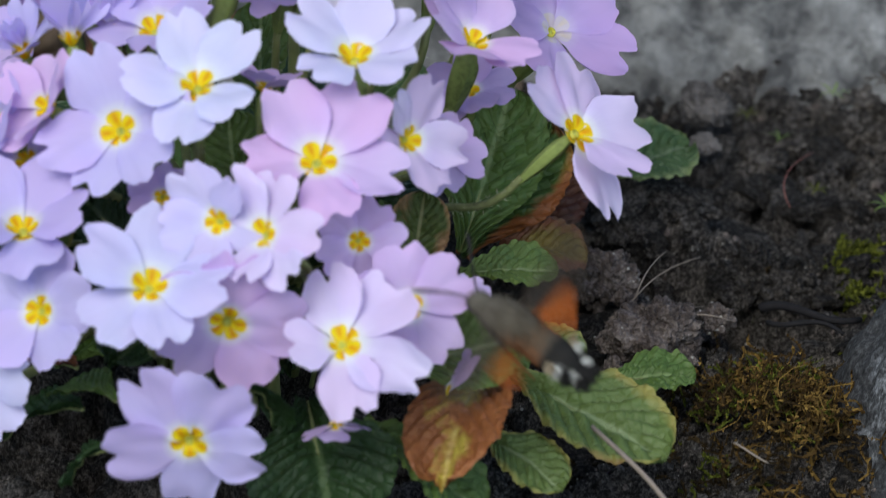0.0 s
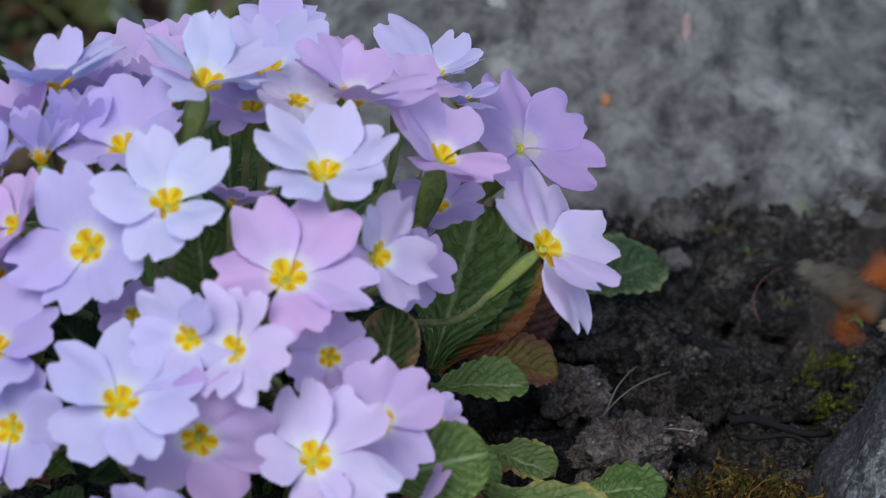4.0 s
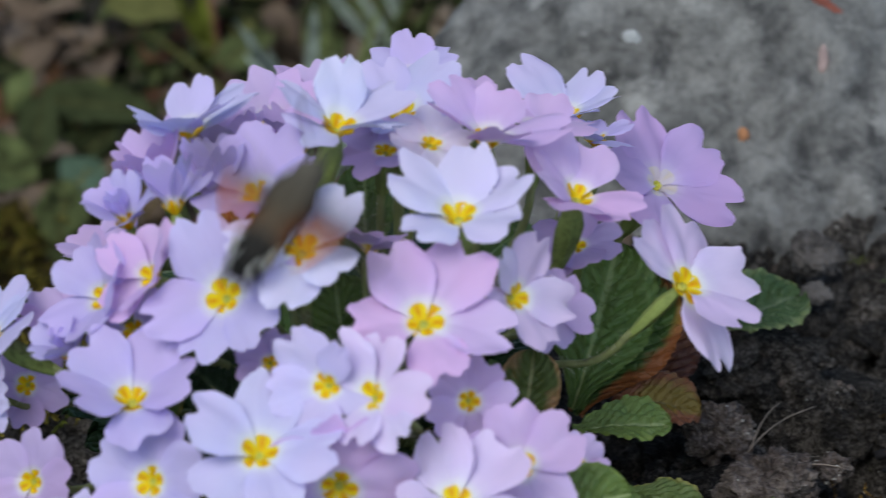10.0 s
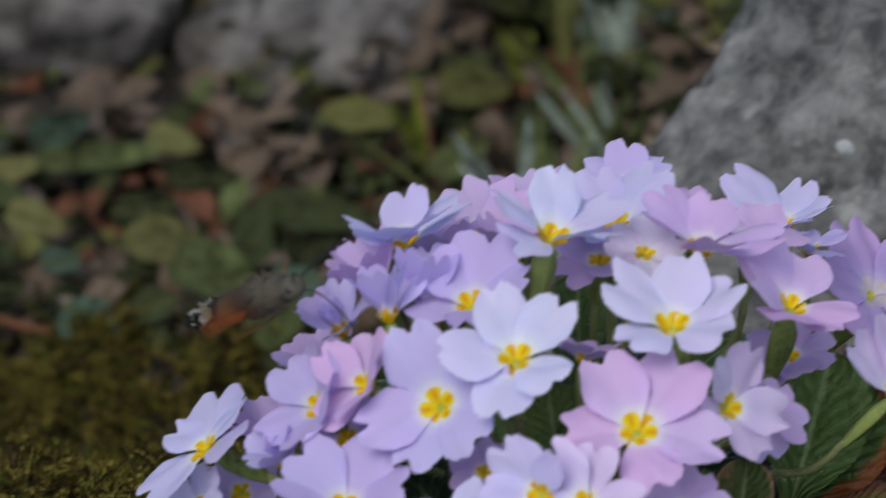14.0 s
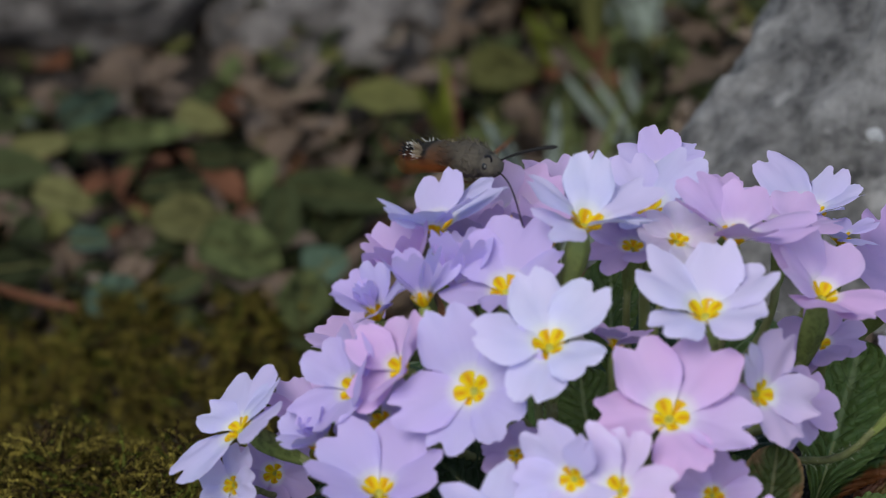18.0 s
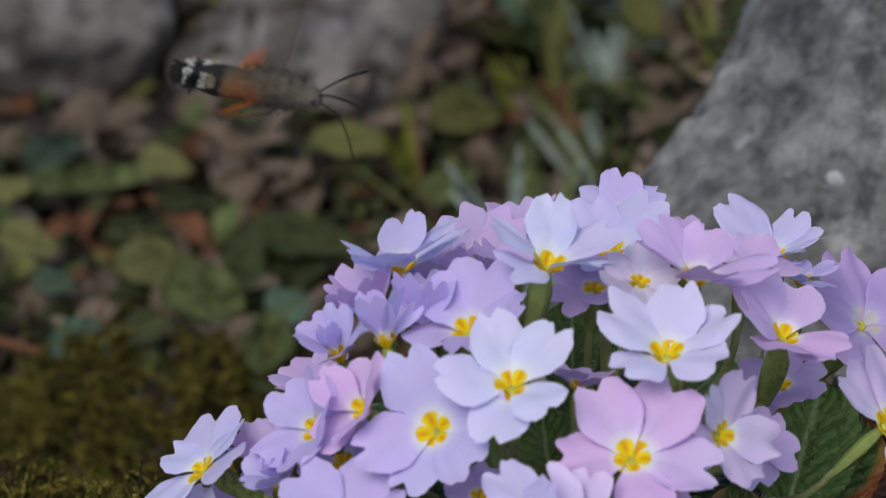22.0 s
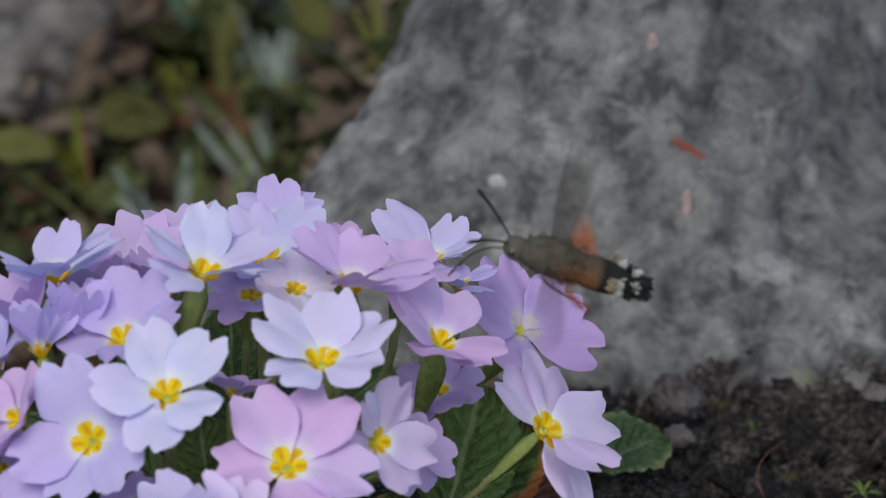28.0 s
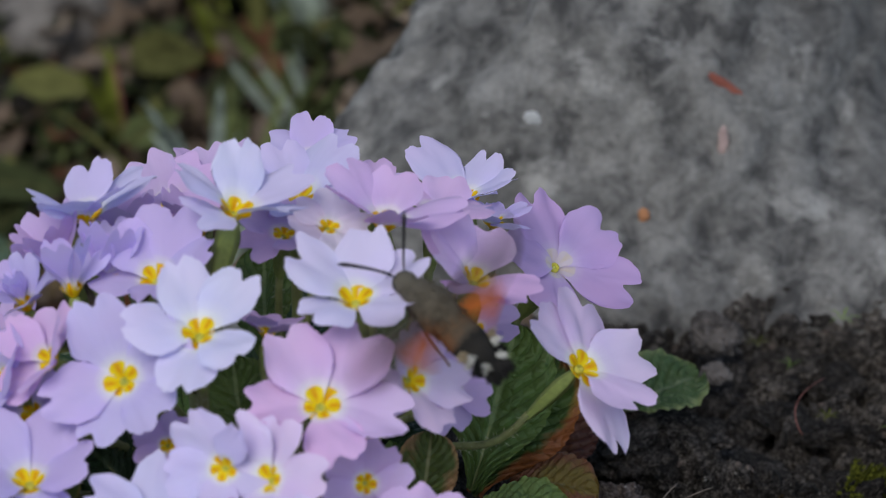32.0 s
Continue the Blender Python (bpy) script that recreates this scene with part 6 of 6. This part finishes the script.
tuft("tail_fan", cloud_points(420, (0, -0.0144, -0.0006), (0.0026, 0.0014, 0.0011)), (0, -1, 0.05), 0.0028, 0.26, FUR_BLACK, "black brush of tail scales")
for sx in (-1, 1):
    tuft("side_tuft", cloud_points(60, (sx * 0.0031, -0.0106, 0.0002), (0.0007, 0.0005, 0.0014)), (sx * 0.5, -0.9, 0.2), 0.0017, 0.25, FUR_WHITE, "white tuft on the side of the abdomen")
    tuft("side_tuft", cloud_points(110, (sx * 0.0026, -0.0126, -0.0004), (0.0005, 0.0008, 0.0012)), (sx * 0.7, -0.8, 0.1), 0.0022, 0.4, FUR_BLACK, "black tuft on the side of the abdomen")
    tuft("side_tuft", cloud_points(60, (sx * 0.0019, -0.0138, 0.0002), (0.0007, 0.0006, 0.0012)), (sx * 0.5, -1, 0.2), 0.0017, 0.3, FUR_WHITE, "white tuft near the tail")
    tuft("side_tuft", cloud_points(60, (sx * 0.0036, -0.0092, 0.0006), (0.0005, 0.0006, 0.0012)), (sx * 0.6, -0.8, 0.2), 0.0018, 0.4, FUR_CREAM, "cream tuft ahead of the black band")
pts = []
for _ in range(420):
    a, y = mrng.uniform(0, 6.28), mrng.uniform(-0.0035, 0.0085)
    w = 0.0046 * math.sqrt(max(0.05, 1 - ((y - 0.002) / 0.0085) ** 2))
    pts.append((w * math.cos(a), y, w * 0.92 * math.sin(a)))
tuft("thorax_fur", pts, (0, -0.9, 0.25), 0.0016, 0.5, FUR, "short grey-brown fur")


def wing_mesh(name, span, chord, sweep, material, side):
    nu, nv = 9, 12
    verts = []
    for j in range(nv):
        v = j / (nv - 1)
        lead = sweep * span * v - 0.10 * span * v * v
        width = chord * (0.42 + 0.75 * v - 1.05 * max(0.0, v - 0.72) ** 1.2 * 2.6) * (1 if v < 0.97 else 0.6)
        for i in range(nu):
            s = i / (nu - 1)
            verts.append((side * span * v, lead - max(0.0004, width) * s, 0.0006 * math.sin(s * 9) * v + 0.06 * span * v * (1 - v)))
    return mesh(name, verts, grid_faces(nu, nv), material)


wings = []
for sx in (-1, 1):
    w = part("wing", wing_mesh("wing", 0.0205, 0.0088, 0.16, WING, sx), moth, "grey-brown forewing beating fast")
    part("hindwing", wing_mesh("hindwing", 0.0090, 0.0064, -0.10, WING_ORANGE, sx), w, "orange hindwing")
    wings.append((w, w.children[0], sx))


def motions():
    moth.scale = (0.90, 0.90, 0.90)
    walk(moth, [
    (0, pose(0.0502, -0.0702, 0.0507, 18.5, -15.7, 53.7)),
    (0.5, pose(0.0365, -0.0704, 0.0674, 23.8, -14.3, 47.0)),
    (1, pose(0.0460, -0.0648, 0.0639, 17.0, -15.7, 55.7)),
    (1.5, pose(0.0415, -0.0683, 0.0650, 15.6, -16.1, 57.0)),
    (1.7, pose(0.0367, -0.0577, 0.0571, -10.6, -9.5, 34.3)),
    (2, pose(0.0584, -0.0299, 0.0726, 18.8, -15.6, 53.3)),
    (2.2, pose(0.1163, -0.0204, 0.0890, 5.8, -9.6, 47.8)),
    (2.5, pose(0.1356, -0.0179, 0.1029, 17.1, -16.7, 55.8)),
    (3.3, pose(0.1401, -0.0328, 0.0856, 16.8, -16.9, 56.0)),
    (4.5, pose(0.0835, -0.0009, 0.0354, 15.7, -7.1, 69.4)),
    (4.7, pose(0.0722, -0.0192, 0.0399, -6.8, -6.8, 45.1)),
    (5, pose(0.0679, -0.0489, 0.0425, 13.9, -17.7, 58.2)),
    (5.5, pose(0.0564, -0.0649, 0.0474, 17.2, -15.7, 54.9)),
    (6, pose(0.0555, -0.0651, 0.0422, 23.8, -7.9, 74.0)),
    (6.5, pose(0.0552, -0.0644, 0.0505, 14.6, -16.2, 57.3)),
    (6.7, pose(0.0466, -0.0641, 0.0491, 4.8, -10.1, 40.2)),
    (6.9, pose(0.0517, -0.0596, 0.0597, 6.1, -10.4, 43.9)),
    (7, pose(0.0510, -0.0580, 0.0647, 11.9, -17.6, 67.0)),
    (7.1, pose(0.0424, -0.0520, 0.0562, 3.5, -10.4, 54.7)),
    (7.3, pose(0.0381, -0.0375, 0.0445, 3.4, -10.0, 39.4)),
    (7.5, pose(0.0608, -0.0035, 0.0653, -8.9, -9.6, 50.6)),
    (7.7, pose(0.0492, -0.0229, 0.0675, 0.3, -9.3, 46.0)),
    (7.9, pose(0.0465, -0.0410, 0.0722, 11.9, -9.0, 45.5)),
    (8, pose(0.0476, -0.0517, 0.0739, 24.8, -14.7, 47.3)),
    (8.1, pose(0.0447, -0.0464, 0.0855, -9.0, -8.7, 49.1)),
    (8.3, pose(0.0267, -0.0581, 0.0765, 9.0, -8.6, 39.6)),
    (8.5, pose(0.0298, -0.0647, 0.0782, 22.7, -14.0, 43.0)),
    (8.7, pose(0.0217, -0.0624, 0.0810, 0.9, -8.4, 46.0)),
    (9, pose(0.0296, -0.0660, 0.0772, 22.2, -14.1, 43.8)),
    (9.1, pose(0.0274, -0.0634, 0.0799, 12.2, -6.9, 24.0)),
    (9.3, pose(0.0003, -0.0545, 0.0943, -14.8, -3.9, 20.7)),
    (9.5, pose(-0.0096, -0.0588, 0.0886, 4.7, -0.8, -0.0)),
    (9.7, pose(-0.0085, -0.0572, 0.0865, 4.8, 2.9, 0.3)),
    (9.9, pose(-0.0108, -0.0557, 0.0857, 5.0, 6.6, -0.7)),
    (10, pose(-0.0100, -0.0507, 0.0949, 30.3, 14.2, -29.7)),
    (10.1, pose(0.0327, -0.0423, 0.1042, -13.7, 5.3, 25.7)),
    (10.3, pose(0.0309, -0.0490, 0.0916, 4.4, -1.2, 25.1)),
    (10.5, pose(0.0278, -0.0496, 0.0898, 8.4, -7.6, 25.1)),
    (10.7, pose(-0.0024, -0.0362, 0.1093, 1.4, -7.1, -5.5)),
    (10.9, pose(0.0247, -0.0354, 0.1060, 12.2, -6.5, 21.4)),
    (11, pose(0.0265, -0.0367, 0.1044, 29.2, -10.4, 25.6)),
    (11.1, pose(0.0265, -0.0347, 0.1034, 4.0, -5.7, 21.1)),
    (11.3, pose(0.0284, -0.0318, 0.1063, 5.0, -4.6, 24.8)),
    (11.4, pose(0.0258, -0.0222, 0.1246, 2.5, -4.0, 17.8)),
    (11.5, pose(0.0356, -0.0118, 0.1411, 37.4, -5.8, 19.6)),
    (11.6, pose(-0.0167, -0.0353, 0.1044, 11.1, -2.4, 3.0)),
    (11.7, pose(-0.0138, -0.0340, 0.1062, 10.0, -1.4, 5.1)),
    (12, pose(-0.0060, -0.0356, 0.1022, 11.9, 1.7, -1.0)),
    (12.5, pose(-0.0062, -0.0372, 0.1028, 12.0, 3.5, -3.5)),
    (13, pose(-0.0075, -0.0315, 0.1032, 28.1, 1.8, -2.6)),
    (13.1, pose(-0.0420, -0.0310, 0.1110, 18.0, 0.0, -45.0)),
    (13.2, pose(-0.0944, -0.0192, 0.1363, 30.7, 0.2, -118.6)),
    (13.4, pose(-0.0602, -0.0224, 0.1265, 48.3, -1.3, -103.5)),
    (13.5, pose(-0.0661, -0.0259, 0.1169, 9.0, -3.5, -82.6)),
    (13.6, pose(-0.0659, -0.0298, 0.1131, 33.6, -2.1, -127.8)),
    (13.8, pose(-0.0567, -0.0343, 0.1018, 32.7, -2.1, -126.2)),
    (14, pose(-0.0529, -0.0369, 0.0912, 28.0, -3.5, -120.1)),
    (14.5, pose(-0.0505, -0.0350, 0.0876, 31.3, -3.6, -108.5)),
    (15, pose(-0.0448, -0.0252, 0.1064, 21.2, -3.8, -126.9)),
    (15.5, pose(-0.0455, 0.0043, 0.0765, 33.1, -3.6, -135.5)),
    (16.5, pose(-0.0367, -0.0259, 0.1078, 8.8, -3.8, -81.4)),
    (17.5, pose(-0.0297, -0.0243, 0.1208, 28.8, -4.1, -138.5)),
    (18, pose(-0.0251, 0.0074, 0.0921, 13.5, -11.1, -141.3)),
    (18.5, pose(-0.0263, 0.0055, 0.0913, 7.0, -13.4, -136.6)),
    (19, pose(-0.0454, -0.0313, 0.1120, 25.1, -3.8, -119.9)),
    (19.5, pose(-0.0430, -0.0328, 0.1072, 24.6, -3.7, -116.6)),
    (20, pose(-0.0458, -0.0563, 0.1056, 17.2, 1.5, -82.3)),
    (20.5, pose(-0.0370, -0.0525, 0.1113, 14.6, 1.4, -83.7)),
    (21, pose(-0.0298, -0.0652, 0.1095, 18.9, 1.3, -81.2)),
    (21.5, pose(-0.0498, -0.0378, 0.1218, 2.4, 1.2, -84.9)),
    (22, pose(-0.0514, -0.0252, 0.1320, -11.7, -3.6, -92.1)),
    (22.5, pose(-0.0246, 0.0037, 0.0963, 3.6, -12.7, -137.8)),
    (23, pose(-0.0031, -0.0142, 0.1234, 45.5, -2.8, -172.7)),
    (23.5, pose(-0.0012, 0.0100, 0.0995, 52.5, -7.4, -162.2)),
    (24, pose(0.0077, 0.0099, 0.1211, 47.6, -2.3, -174.6)),
    (24.5, pose(0.0403, -0.0165, 0.1157, 54.0, 5.4, 163.3)),
    (24.7, pose(0.0359, -0.0166, 0.1172, 29.4, 2.2, 135.1)),
    (25, pose(0.0410, -0.0154, 0.1128, 45.7, 0.9, 178.1)),
    (25.1, pose(0.0514, -0.0107, 0.1238, 23.6, -0.4, 118.9)),
    (25.2, pose(0.0705, -0.0152, 0.1113, -3.2, -1.3, 65.7)),
    (25.3, pose(0.0751, -0.0195, 0.1036, -5.3, -2.2, 55.9)),
    (25.4, pose(0.0635, -0.0212, 0.1021, 4.5, -3.1, 56.4)),
    (25.5, pose(0.0645, -0.0239, 0.0994, 20.5, -6.7, 83.3)),
    (26, pose(0.0727, -0.0287, 0.0879, 24.8, -6.4, 79.7)),
    (26.5, pose(0.0710, -0.0299, 0.0872, 20.1, -6.3, 82.5)),
    (27.5, pose(0.0645, -0.0361, 0.0997, 18.4, -6.4, 83.7)),
    (28.5, pose(0.0597, -0.0432, 0.1105, 13.4, -6.3, 81.3)),
    (29, pose(0.0557, -0.0450, 0.1110, -1.0, -3.8, 56.4)),
    (29.2, pose(0.0650, -0.0357, 0.1236, -13.2, -3.9, 58.9)),
    (29.5, pose(0.0638, -0.0456, 0.1027, 14.3, -6.6, 80.5)),
    (30, pose(0.0603, -0.0473, 0.1058, 20.5, -6.3, 76.1)),
    (30.2, pose(0.0550, -0.0480, 0.1015, 10.0, -2.6, 61.7)),
    (30.4, pose(0.0554, -0.0433, 0.1063, 15.8, -1.4, 41.5)),
    (30.5, pose(0.0653, -0.0371, 0.1184, 7.4, -1.3, 85.8)),
    (30.6, pose(0.0554, -0.0341, 0.1249, -14.6, -0.8, 64.3)),
    (30.8, pose(0.0509, -0.0408, 0.1195, -0.3, -0.7, 67.6)),
    (31, pose(0.0446, -0.0469, 0.1164, 3.2, -1.1, 78.4)),
    (31.2, pose(0.0434, -0.0362, 0.1257, -5.7, -1.7, 50.6)),
    (31.4, pose(0.0432, -0.0363, 0.1184, -10.6, -2.8, 58.5)),
    (31.5, pose(0.0464, -0.0326, 0.1227, 18.7, -5.6, 71.6)),
    (31.6, pose(0.0651, -0.0353, 0.1160, -16.5, -4.4, 100.0)),
    (31.8, pose(0.0437, -0.0456, 0.0928, 23.5, -6.5, 76.6)),
    (32, pose(0.0351, -0.0465, 0.0875, 25.1, -14.4, 44.1)),
    ])
    # each wing sweeps up and down without a pause
    for w, hind, sx in wings:
        rows, rows_hind = [], []
        for k in range(961):
            beat = (0, 1, 1, 0, -1, -1)[k % 6]
            rows.append((k / 30.0, pose(sx * 0.0034, 0.0035, 0.0012, 32, -sx * (12 + 84 * beat), sx * 6 * beat)))
            rows_hind.append((k / 30.0, pose(0, -0.0040, -0.0006, 0, sx * (56 * beat - 10), 0)))
        walk(w, rows)
        walk(hind, rows_hind)


motions()
